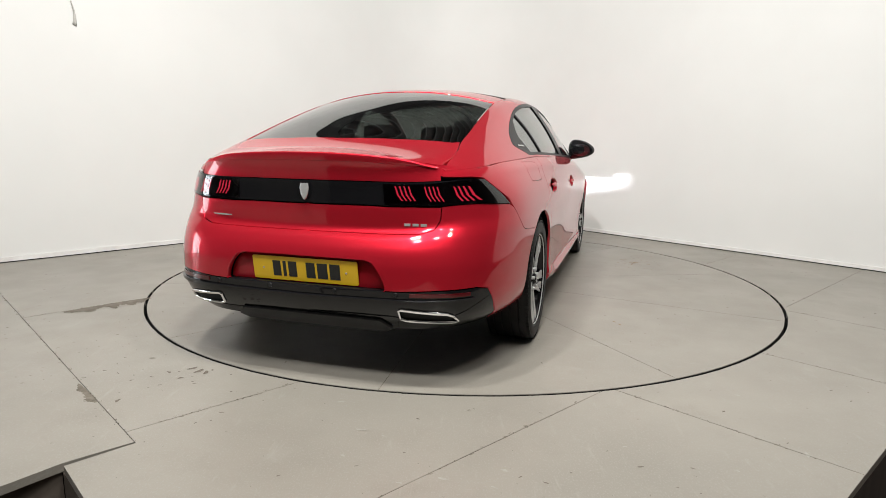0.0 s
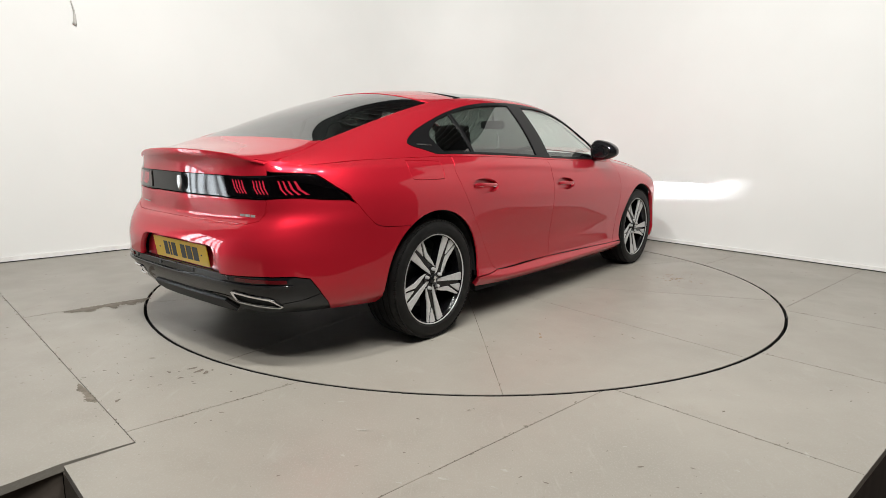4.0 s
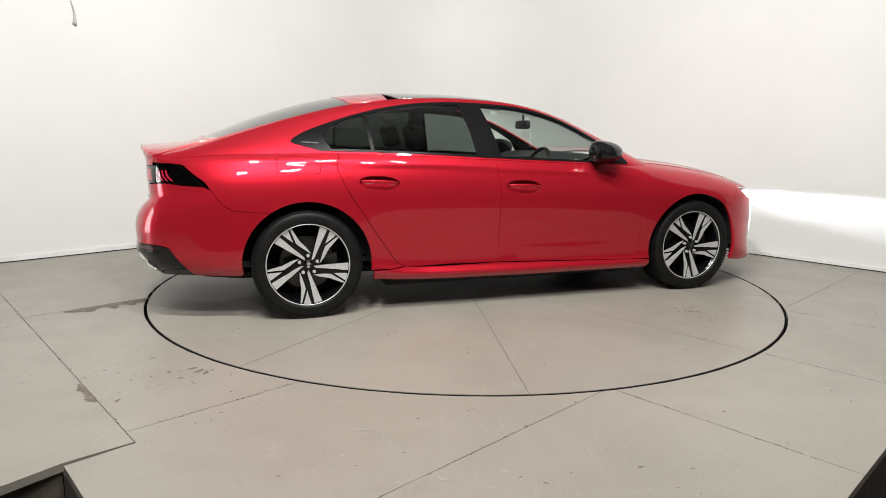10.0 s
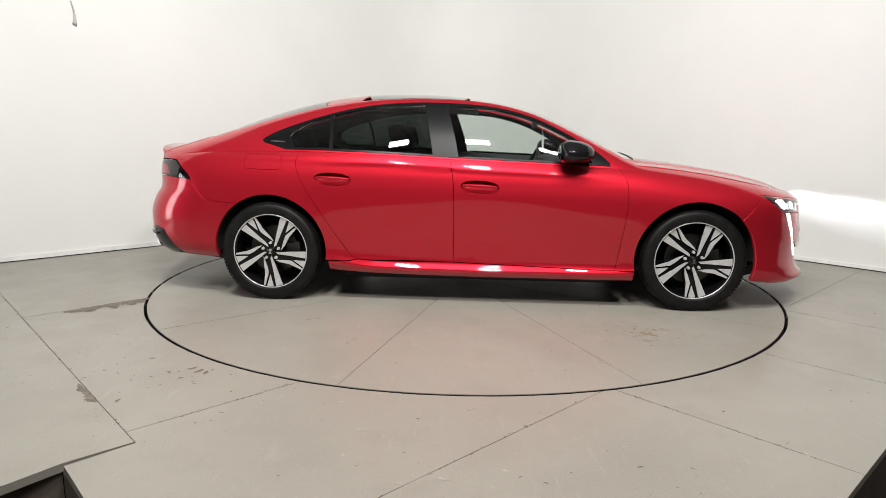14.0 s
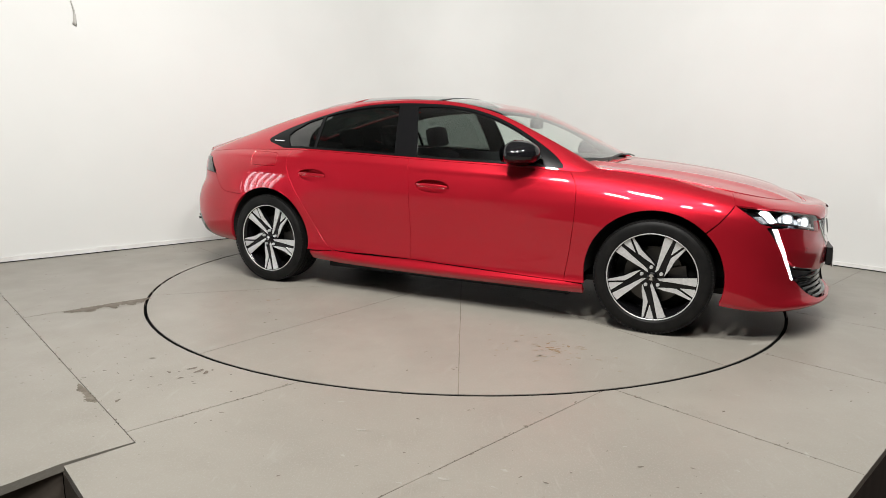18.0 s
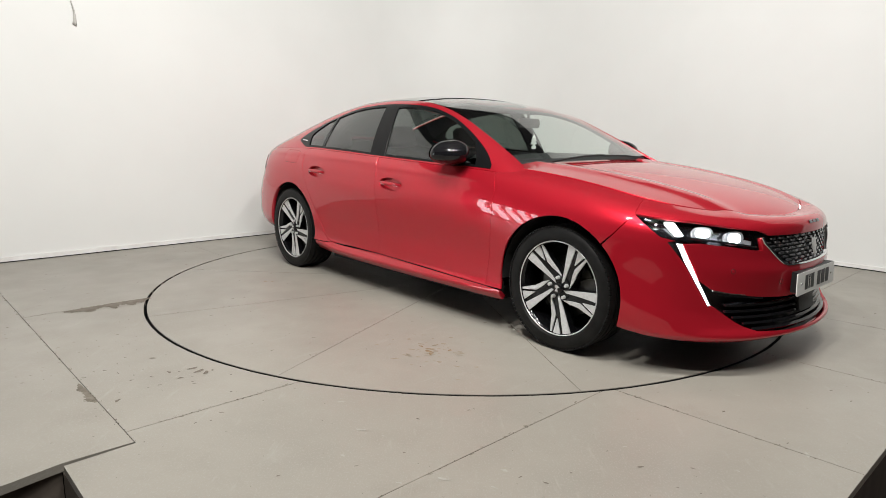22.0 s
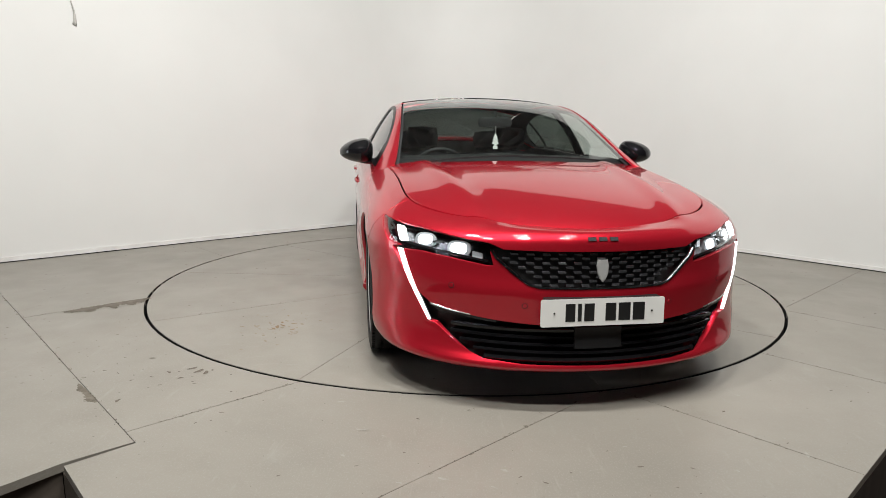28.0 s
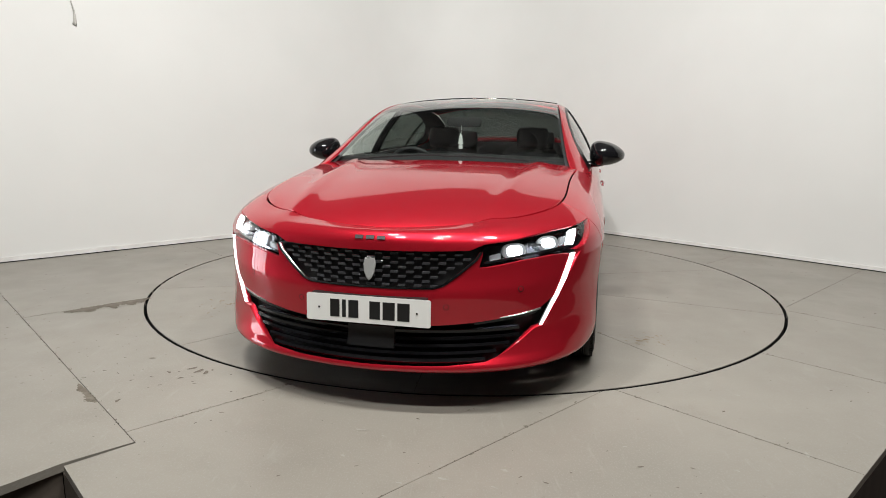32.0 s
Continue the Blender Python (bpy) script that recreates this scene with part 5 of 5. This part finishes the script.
# ---- number plates, with plain bars in place of their characters ----
def plate(name, m, face, label):
    pl = empty(name, car, m, label)
    bm = bmesh.new()
    box(bm, -0.004, -0.26, -0.0555, 0.0, 0.26, 0.0555)
    bmesh.ops.bevel(bm, geom=[e for e in bm.edges if abs(e.verts[0].co.y - e.verts[1].co.y) < 1e-6 and abs(e.verts[0].co.z - e.verts[1].co.z) < 1e-6], offset=0.008, segments=3, profile=0.5, affect="EDGES")
    part("plate_face", bm, face, pl)
    x = -0.158
    for w in (0.040, 0.016, 0.042, None, 0.044, 0.050, 0.050):
        if w is None:
            x += 0.036
            continue
        bm = bmesh.new()
        box(bm, 0.0004, x, -0.036, 0.0012, x + w, 0.036)
        part("plate_bar", bm, M_PLATE_INK, pl)
        x += w + 0.011
    for y in (-0.205, 0.205):
        bm = bmesh.new()
        bmesh.ops.create_cone(bm, cap_ends=True, segments=12, radius1=0.005, radius2=0.004, depth=0.003, matrix=pose(0.002, y, 0, 0, 90, 0))
        part("plate_screw", bm, M_CHROME, pl)
    return pl


plate("front_plate", pose(3.731, 0, 0.427, 0, -2, 0), M_WHITE_PLATE, "white number plate with a row of black bars")
plate("rear_plate", pose(-0.983, 0, 0.518, 0, 9, 180), M_YELLOW_PLATE, "yellow number plate with a row of black bars")
bm = bmesh.new()
box(bm, 3.695, -0.24, 0.385, 3.727, 0.24, 0.485)
part("plate_holder", bm, M_PLASTIC, car)


# ---- badges: plain upright shields, number bars ----
def shield(name, m, size, material):
    bm = bmesh.new()
    pts = [(-0.62, 1.0), (0.0, 0.86), (0.62, 1.0), (0.80, 0.45), (0.66, -0.25), (0.36, -0.72), (0.0, -1.0), (-0.36, -0.72), (-0.66, -0.25), (-0.80, 0.45)]
    prism(bm, [(x * size * 0.72, y * size) for x, y in pts], 0, 0.006)
    bmesh.ops.bevel(bm, geom=[e for e in bm.edges if min(v.co.z for v in e.verts) > 0.005], offset=size * 0.12, segments=2, profile=0.5, affect="EDGES")
    ob = part(name, bm, material, car, "bright plain emblem")
    ob.matrix_basis = m
    return ob


shield("front_emblem", pose(3.702, 0, 0.588, 90, 0, 90) @ pose(0, 0, 0, -10, 0, 0), 0.046, M_BADGE)
shield("rear_emblem", pose(-0.963, 0, 0.866, 90, 0, -90), 0.038, M_BADGE)
for k in range(3):
    bm = bmesh.new()
    box(bm, -0.017, -0.008, -0.001, 0.017, 0.008, 0.003)
    bmesh.ops.bevel(bm, geom=list(bm.edges), offset=0.0006, segments=1, profile=0.5, affect="EDGES")
    ob = part("number_badge", bm, M_STUD, car)
    p_, n_ = LOWER.at(*[np.array([q]) for q in low(END, 0.714)])
    ob.matrix_basis = Matrix.Translation((p_[0][0], -0.046 + 0.046 * k, p_[0][2])) @ Vector(n_[0]).to_track_quat("Z", "Y").to_matrix().to_4x4() @ pose(0, 0, 0, 0, 0, 0)
    bm = bmesh.new()
    box(bm, -0.003, -0.013, -0.0055, 0, 0.013, 0.0055)
    ob = part("number_badge", bm, M_BADGE, car)
    p_, n_ = LOWER.at(np.array([s_rear(0.475 + 0.04 * k)]), np.array([R(0.475 + 0.04 * k, 0.735)[1]]))
    ob.matrix_basis = pose(p_[0][0] - 0.001, p_[0][1], p_[0][2], 0, 0, 12)
bm = bmesh.new()
box(bm, -0.002, -0.07, -0.003, 0, 0.07, 0.003)
ob = part("maker_badge", bm, M_BADGE, car)
p_, n_ = LOWER.at(np.array([s_rear(0.49)]), np.array([R(0.49, 0.74)[1]]))
ob.matrix_basis = pose(p_[0][0] - 0.001, -p_[0][1], p_[0][2], 0, 0, -12)

# ---- handles ----
def handle(x, z, cup):
    pair("handle_cup", cut(LOWER, cup, lift=-0.032, flange=0.0, gap=-0.004, step=0.02), M_RED, car)
    for sgn in (-1, 1):
        c = LOWER.at(np.array([s_at(x)]), np.array([X(x, z)[1]]))[0][0]
        hd = empty("door_handle", car, pose(x, abs(c[1]) * sgn, z, 0, 2.5, 0))
        bm = bmesh.new()
        bmesh.ops.create_uvsphere(bm, u_segments=28, v_segments=12, radius=1.0)
        for v in bm.verts:
            bow = 1 - v.co.x * v.co.x
            v.co = (math.copysign(abs(v.co.x) ** 0.8, v.co.x) * 0.116, sgn * (v.co.y * 0.008 * sgn + 0.002 + 0.012 * bow), math.copysign(abs(v.co.z) ** 0.6, v.co.z) * 0.0125 + 0.004)
        part("handle_grip", bm, M_RED, hd, smooth=True)
        # bright sliver added as the highlight low in the cup, no trim there
        bm = bmesh.new()
        bmesh.ops.create_uvsphere(bm, u_segments=24, v_segments=8, radius=1.0)
        for v in bm.verts:
            v.co = (v.co.x * 0.10, sgn * (0.015 + 0.004 * v.co.y), v.co.z * 0.0018 - 0.0055)
        part("handle_glint", bm, M_CHROME, hd, smooth=True)


handle(1.405, 0.790, CUP_F)
handle(0.438, 0.826, CUP_R)

# ---- mirrors ----
for sgn in (-1, 1):
    mir = empty("door_mirror", car, pose(1.965, sgn * 0.935, 1.008), "gloss black door mirror")
    bm = bmesh.new()
    bmesh.ops.create_uvsphere(bm, u_segments=32, v_segments=20, radius=1.0)
    for v in bm.verts:
        x, y, z = v.co
        fx = 0.15 if x > 0 else 0.07
        z = math.copysign(abs(z) ** 0.8, z)
        v.co = (x * fx * (1 - 0.25 * y), (math.copysign(abs(y) ** 0.85, y)) * 0.106 * sgn, z * (0.078 if z > 0 else 0.066) * (1 - 0.36 * y) - 0.004 * y)
    bmesh.ops.recalc_face_normals(bm, faces=bm.faces)
    hs = part("mirror_housing", bm, M_BLACK, mir, smooth=True)
    bm = bmesh.new()
    bmesh.ops.create_circle(bm, cap_ends=True, segments=32, radius=1.0)
    for v in bm.verts:
        v.co = (-0.064, v.co.x * 0.074 * sgn, v.co.y * 0.05)
    bmesh.ops.recalc_face_normals(bm, faces=bm.faces)
    part("mirror_glass", bm, M_CHROME, mir, "mirror glass")
    bm = bmesh.new()
    bmesh.ops.create_uvsphere(bm, u_segments=16, v_segments=10, radius=1.0)
    for v in bm.verts:
        v.co = (v.co.x * 0.05 + 0.02, v.co.y * 0.10 - sgn * 0.10, v.co.z * 0.02 - 0.058)
    part("mirror_arm", bm, M_BLACK, mir, smooth=True)

# ---- wheels ----
def turned(points, degrees=9.5):
    c, k = math.cos(radians(degrees)), math.sin(radians(degrees))
    return [(x * c - z * k, x * k + z * c) for x, z in points]


SPOKE_BROAD = turned([(0.030, -0.012), (0.12, -0.013), (0.2415, -0.016), (0.2395, -0.044), (0.2345, -0.062), (0.12, -0.039), (0.044, -0.026)])
SPOKE_THIN = turned([(0.020, -0.065), (0.09, -0.069), (0.130, -0.075), (0.2060, -0.133), (0.2010, -0.1405), (0.120, -0.099), (0.06, -0.083)])
SPOKE_WEDGE = turned([(0.148, -0.072), (0.2295, -0.081), (0.2225, -0.103), (0.2125, -0.123)])
SPOKE_CORE = turned([(0.028, -0.010), (0.2425, -0.014), (0.2360, -0.062), (0.2260, -0.102), (0.2010, -0.144), (0.120, -0.102), (0.02, -0.070)])


def wheel_mesh_parts():
    w = empty("wheel", car, pose(0, 0, 0), "black and machined alloy wheel with a low-profile tyre")
    prof = [(0.248, -0.105), (0.262, -0.118), (0.295, -0.122), (0.318, -0.113), (0.329, -0.098), (0.3325, -0.06), (0.3335, 0), (0.3325, 0.06), (0.329, 0.098), (0.318, 0.113), (0.295, 0.122), (0.262, 0.118), (0.248, 0.105)]

    def lathe(profile, n=72, grooves=()):
        bm = bmesh.new()
        rows = []
        for i in range(n):
            a = 2 * math.pi * i / n
            rows.append([bm.verts.new((r * math.cos(a), y, r * math.sin(a))) for r, y in profile])
        for i in range(n):
            for k in range(len(profile) - 1):
                bm.faces.new((rows[i][k], rows[i][k + 1], rows[(i + 1) % n][k + 1], rows[(i + 1) % n][k]))
        bmesh.ops.recalc_face_normals(bm, faces=bm.faces)
        return bm

    tr = []
    for y0 in (-0.066, -0.024, 0.024, 0.066):
        tr += [(0.3330, y0 - 0.0055), (0.3265, y0 - 0.004), (0.3265, y0 + 0.004), (0.3330, y0 + 0.0055)]
    full = prof[:5] + [(0.3318, -0.08)] + tr + [(0.3318, 0.08)] + prof[8:]
    tyre = part("tyre", lathe(full, 96), M_TYRE, w, "black tyre")
    for p in tyre.data.polygons:
        p.use_smooth = True
    tyre.data.set_sharp_from_angle(angle=radians(35))
    # shoulder blocks
    bm = bmesh.new()
    for i in range(88):
        a = 360 * i / 88
        for sy in (-1, 1):
            vs = box(bm, -0.0085, sy * 0.098 - 0.017, 0.3200, 0.0085, sy * 0.098 + 0.010, 0.3285)
            bmesh.ops.rotate(bm, verts=vs, cent=(0, 0, 0), matrix=Euler((0, radians(a), 0)).to_matrix())
    part("tread", bm, M_TYRE, w)["kind"] = "stuff"
    rim = part("rim", lathe([(0.2495, -0.112), (0.250, -0.104), (0.243, -0.100), (0.236, -0.085), (0.225, -0.03), (0.222, 0.05), (0.235, 0.10), (0.2495, 0.105)], 72), M_RIMBLACK, w, "gloss black rim", True)
    part("rim_edge", lathe([(0.246, -0.1085), (0.2495, -0.1135), (0.2525, -0.110)], 72), M_SILVER, w, "bright machined rim edge", True)
    part("brake_disc", lathe([(0.07, -0.015), (0.165, -0.015), (0.165, 0.01), (0.07, 0.01)], 48), M_STEEL, w)
    part("wheel_back", lathe([(0.0, 0.03), (0.235, 0.03)], 36), M_DARK, w)
    bm = bmesh.new()
    prism(bm, [(0.10 * math.cos(radians(a)), 0.10 * math.sin(radians(a))) for a in range(0, 0)] or [(0.085, -0.05), (0.172, -0.075), (0.185, 0.0), (0.172, 0.075), (0.085, 0.05)], -0.045, 0.03)
    bmesh.ops.rotate(bm, verts=bm.verts, cent=(0, 0, 0), matrix=Euler((radians(90), 0, 0)).to_matrix())
    part("brake_caliper", bm, M_STEEL, w)

    def blade(points, y_face, depth, material, nm, angle):
        bm = bmesh.new()
        a = radians(angle)
        ring = [(x * math.cos(a) - z * math.sin(a), x * math.sin(a) + z * math.cos(a)) for x, z in points]
        face = []
        for (x, z), (lx, _) in zip(ring, points):
            face.append(bm.verts.new((x, y_face - 0.012 * (lx / 0.24) ** 2 + 0.012, z)))
        back = [bm.verts.new((v.co.x, v.co.y + depth, v.co.z)) for v in face]
        bm.faces.new(face)
        n = len(face)
        for i in range(n):
            bm.faces.new((face[i], face[(i + 1) % n], back[(i + 1) % n], back[i]))
        bmesh.ops.recalc_face_normals(bm, faces=bm.faces)
        return part(nm, bm, material, w)

    for k in range(5):
        g = 72 * k
        # dark core of the twin spoke, then its machined faces: a broad blade, a long thin one and the outer wedge between them
        blade(SPOKE_CORE, -0.094, 0.045, M_RIMBLACK, "spoke", g)
        for face in (SPOKE_BROAD, SPOKE_THIN, SPOKE_WEDGE):
            blade(face, -0.102, 0.008, M_SILVER, "spoke_face", g)
        bm = bmesh.new()
        a = radians(g + 24)
        bmesh.ops.create_cone(bm, cap_ends=True, segments=10, radius1=0.0105, radius2=0.0085, depth=0.02, matrix=Matrix.Translation((0.056 * math.cos(a), -0.096, 0.056 * math.sin(a))) @ pose(0, 0, 0, 90, 0, 0))
        part("wheel_bolt", bm, M_SILVER, w)
    part("hub_plate", lathe([(0.0, -0.088), (0.07, -0.088), (0.075, -0.06)], 40), M_RIMBLACK, w)
    part("hub_cap", lathe([(0.0, -0.106), (0.026, -0.104), (0.030, -0.095), (0.030, -0.08)], 32), M_RIMBLACK, w, smooth=True)
    bm = bmesh.new()
    prism(bm, [(-0.012, -0.017), (0.010, -0.017), (0.004, 0.0), (0.015, 0.008), (0.004, 0.017), (-0.008, 0.017), (-0.014, 0.004), (-0.004, 0.0)], 0, 0.004)
    bmesh.ops.rotate(bm, verts=bm.verts, cent=(0, 0, 0), matrix=Euler((radians(90), 0, 0)).to_matrix())
    bmesh.ops.translate(bm, verts=bm.verts, vec=(0, -0.104, 0))
    part("hub_emblem", bm, M_CHROME, w)
    return w


first = wheel_mesh_parts()
first["group"] = "wheels of the car"
first.matrix_basis = pose(0, -0.783, WHEEL_Z, 0, 5.5, 0)
for x, y, ry, rz in ((2.793, -0.778, 1.5, 0), (0, 0.783, 0, 180), (2.793, 0.778, 0, 180)):
    copy_thing(first, pose(x, y, WHEEL_Z, 0, ry, rz))

# ---- inner shell, arch liners, floor of the car ----
shell = [(PS[0], 0.0), (PS[0], 8.6)] + [(s, 8.6) for s in PS[8:-8:8]] + [(PS[-1], 8.6), (PS[-1], 0.0)] + [(s, 0.0) for s in np.linspace(PS[-1] - 0.05, s_at(3.25), 6)]
shell += [X(3.22, 0.25)] + arch(2.793, -14, 194, 20, 0.41) + [X(2.36, 0.25), (s_at(2.3), 0.0), (s_at(0.45), 0.0), X(0.43, 0.27)] + arch(0.0, -10, 190, 20, 0.41) + [X(-0.42, 0.28), (s_at(-0.5), 0.0), (s_rear(0.4), 0.0)]
whole("inner_shell", cut(LOWER, shell, lift=-0.055, flange=0.0, gap=0, step=0.06), M_DARK, car)
for cx in (0.0, 2.793):
    for sgn in (-1, 1):
        bm = bmesh.new()
        rows = []
        for i in range(25):
            a = radians(-2 + 184 * i / 24)
            rows.append([bm.verts.new((cx + (ARCH_R + 0.004) * math.cos(a), sgn * yy, WHEEL_Z + (ARCH_R + 0.004) * math.sin(a))) for yy in (0.875 if cx == 0 else 0.885, 0.60)])
        for a, b in zip(rows, rows[1:]):
            bm.faces.new((a[0], a[1], b[1], b[0]))
        bm.faces.new([r[1] for r in rows])
        part("arch_liner", bm, M_DARK, car, smooth=False)
bm = bmesh.new()
prism(bm, [(-0.62, -0.5), (-0.40, -0.62), (0.45, -0.62), (0.46, -0.82), (2.34, -0.82), (2.36, -0.6), (3.2, -0.6), (3.45, -0.4), (3.45, 0.4), (3.2, 0.6), (2.36, 0.6), (2.34, 0.82), (0.46, 0.82), (0.45, 0.62), (-0.40, 0.62), (-0.62, 0.5)], 0.215, 0.25)
prism(bm, [(0.50, -0.80), (2.30, -0.80), (2.30, 0.80), (0.50, 0.80)], 0.155, 0.214)
prism(bm, [(3.2, -0.55), (3.45, -0.35), (3.45, 0.35), (3.2, 0.55)], 0.165, 0.214)
part("underbody", bm, M_DARK, car)
# ---- what shows through the car's windows ----
def rounded(bm, x0, y0, z0, x1, y1, z1, r=0.03, seg=2):
    """A soft-edged block: a ball pressed out towards the corners of its box."""
    made = bmesh.ops.create_uvsphere(bm, u_segments=24, v_segments=16, radius=1.0)["verts"]
    c, h = Vector(((x0 + x1) / 2, (y0 + y1) / 2, (z0 + z1) / 2)), Vector((x1 - x0, y1 - y0, z1 - z0)) / 2
    for v in made:
        big = max(abs(v.co.x), abs(v.co.y), abs(v.co.z))
        cube = v.co / big
        w = v.co * 0.35 + cube * 0.65
        v.co = c + Vector((w.x * h.x, w.y * h.y, w.z * h.z))


def seat(x, y, lean=14):
    st = empty("seat", car, pose(x, y, 0.3))
    bm = bmesh.new()
    rounded(bm, -0.25, -0.25, 0.05, 0.27, 0.25, 0.22, 0.06, 3)
    part("seat_cushion", bm, M_SEAT, st, smooth=True)
    bm = bmesh.new()
    rounded(bm, -0.07, -0.24, 0.15, 0.07, 0.24, 0.72, 0.06, 3)
    bk = part("seat_back", bm, M_SEAT, st, smooth=True)
    bk.matrix_basis = pose(-0.24, 0, 0.0, 0, -lean, 0)
    bm = bmesh.new()
    rounded(bm, -0.05, -0.13, 0.75, 0.05, 0.13, 0.92, 0.04, 3)
    hd = part("headrest", bm, M_SEAT, st, smooth=True)
    hd.matrix_basis = pose(-0.25, 0, -0.01, 0, -lean, 0)
    return st


seat(1.25, -0.37)
seat(1.25, 0.37)
seat(0.45, -0.37, 20)
seat(0.45, 0.37, 20)
bm = bmesh.new()
pr = [(2.41, 0.93), (2.25, 0.99), (2.0, 1.005), (1.86, 0.955), (1.84, 0.78), (1.9, 0.5), (2.33, 0.5)]
rows = [[bm.verts.new((x, y, z - 0.03 * abs(y))) for x, z in pr] for y in np.linspace(-0.74, 0.74, 9)]
for a, b in zip(rows, rows[1:]):
    for k in range(len(pr)):
        bm.faces.new((a[k], a[(k + 1) % len(pr)], b[(k + 1) % len(pr)], b[k]))
bmesh.ops.recalc_face_normals(bm, faces=bm.faces)
part("dashboard", bm, M_DASH, car, smooth=False)
# steering wheel, on the car's right
sw = empty("steering_wheel", car, pose(1.74, -0.37, 0.87, 0, -66, 0))
bm = bmesh.new()
ring = []
for i in range(36):
    a = 2 * math.pi * i / 36
    c = Vector((0.17 * math.cos(a), 0.178 * math.sin(a), 0))
    n = Vector((math.cos(a), math.sin(a), 0))
    ring.append([bm.verts.new(c + n * 0.014 * math.cos(b) + Vector((0, 0, 0.014 * math.sin(b)))) for b in [2 * math.pi * k / 8 for k in range(8)]])
for i in range(36):
    for k in range(8):
        bm.faces.new((ring[i][k], ring[(i + 1) % 36][k], ring[(i + 1) % 36][(k + 1) % 8], ring[i][(k + 1) % 8]))
part("steering_rim", bm, M_DASH, sw, smooth=True)
bm = bmesh.new()
rounded(bm, -0.05, -0.06, -0.03, 0.05, 0.06, 0.01, 0.015)
box(bm, -0.01, -0.17, -0.01, 0.01, 0.17, 0.004)
part("steering_hub", bm, M_DASH, sw)
# inner mirror and the hanging card tree
im = empty("inner_mirror", car, pose(1.80, 0.0, 1.205))
bm = bmesh.new()
rounded(bm, -0.015, -0.12, -0.035, 0.02, 0.12, 0.035, 0.012)
part("mirror_body", bm, M_DASH, im)
bm = bmesh.new()
box(bm, -0.002, -0.008, 0.02, 0.012, 0.008, 0.078)
part("mirror_stem", bm, M_DASH, im)
bm = bmesh.new()
half = [(0.0, 0.075), (0.008, 0.058), (0.022, 0.035), (0.012, 0.035), (0.03, 0.008), (0.016, 0.008), (0.036, -0.024), (0.012, -0.026), (0.012, -0.040), (0.022, -0.042), (0.022, -0.07)]
outline = half + [(-a, b) for a, b in half[::-1] if a > 0]
prism(bm, [(a * 0.72, b * 0.72) for a, b in outline], -0.0015, 0.0015)
fr = part("air_freshener", bm, M_FRESH, car, "white tree-shaped card hanging from the mirror")
fr.matrix_basis = pose(1.87, -0.01, 1.078, 90, 0, 62)
bm = bmesh.new()
bmesh.ops.create_cone(bm, cap_ends=True, segments=6, radius1=0.001, radius2=0.001, depth=0.05, matrix=Matrix.Translation((1.865, -0.008, 1.157)))
part("freshener_cord", bm, M_FRESH, car)
# headliner and boot shelf keep the cabin dark
bm = bmesh.new()
xs = np.linspace(0.55, 1.36, 9)
rows = [[bm.verts.new((x, y, float(np.interp(x, VX, UPPER.tab[:, -1, 2])) - 0.045 - 0.16 * y * y)) for y in np.linspace(-0.60, 0.60, 7)] for x in xs]
for a, b in zip(rows, rows[1:]):
    for k in range(6):
        bm.faces.new((a[k], a[k + 1], b[k + 1], b[k]))
part("headliner", bm, M_SEAT, car, smooth=True)
bm = bmesh.new()
vs = box(bm, -0.62, -0.70, 0.93, 0.28, 0.70, 0.955)
for v in vs:
    if v.co.x < 0:
        v.co.z += 0.10
        v.co.y *= 0.84
box(bm, 0.20, -0.74, 0.34, 0.26, 0.74, 0.93)
part("parcel_shelf", bm, M_SEAT, car)
bm = bmesh.new()
box(bm, -0.60, -0.70, 0.30, 2.2, 0.70, 0.34)
part("cabin_floor", bm, M_SEAT, car)
for sgn in (-1, 1):
    bm = bmesh.new()
    rows = []
    for x in np.linspace(0.1, 2.3, 23):
        z, ys = belt(x), abs(float(np.interp(x, VX, UPPER.tab[:, 0, 1])))
        rows.append([bm.verts.new((x, sgn * y, zz)) for y, zz in ((ys - 0.12, 0.35), (ys - 0.12, z - 0.05), (ys - 0.09, z + 0.004), (ys - 0.022, z + 0.008))])
    for a, b in zip(rows, rows[1:]):
        for k in range(3):
            bm.faces.new((a[k], a[k + 1], b[k + 1], b[k]))
    part("door_card", bm, M_SEAT, car, smooth=False)
# wipers
for y0, y1 in ((-0.52, 0.02), (0.0, 0.50)):
    bm = bmesh.new()
    n = 14
    prev = None
    for i in range(n + 1):
        y = y0 + (y1 - y0) * i / n
        u, v = T(2.440 - 0.012 * i / n, abs(y))
        p_, n_ = UPPER.at(np.array([u]), np.array([v]))
        q = Vector((p_[0][0], y, p_[0][2])) + Vector((n_[0][0], 0, n_[0][2])) * 0.004
        cur = [bm.verts.new(q + Vector(o)) for o in ((-0.005, 0, -0.006), (0.005, 0, -0.008), (0.004, 0, 0.001), (-0.004, 0, 0.003))]
        if prev:
            for k in range(4):
                bm.faces.new((prev[k], cur[k], cur[(k + 1) % 4], prev[(k + 1) % 4]))
        prev = cur
    part("wiper", bm, M_PLASTIC, car)
def motions():
    """The car rides on the turntable."""
    walk(turntable, [(t, turn_pose(t)) for t in TIMES])
    walk(car, [(t, turn_pose(t) @ Matrix.Translation((CAR_X, CAR_Y, 0))) for t in TIMES])


motions()
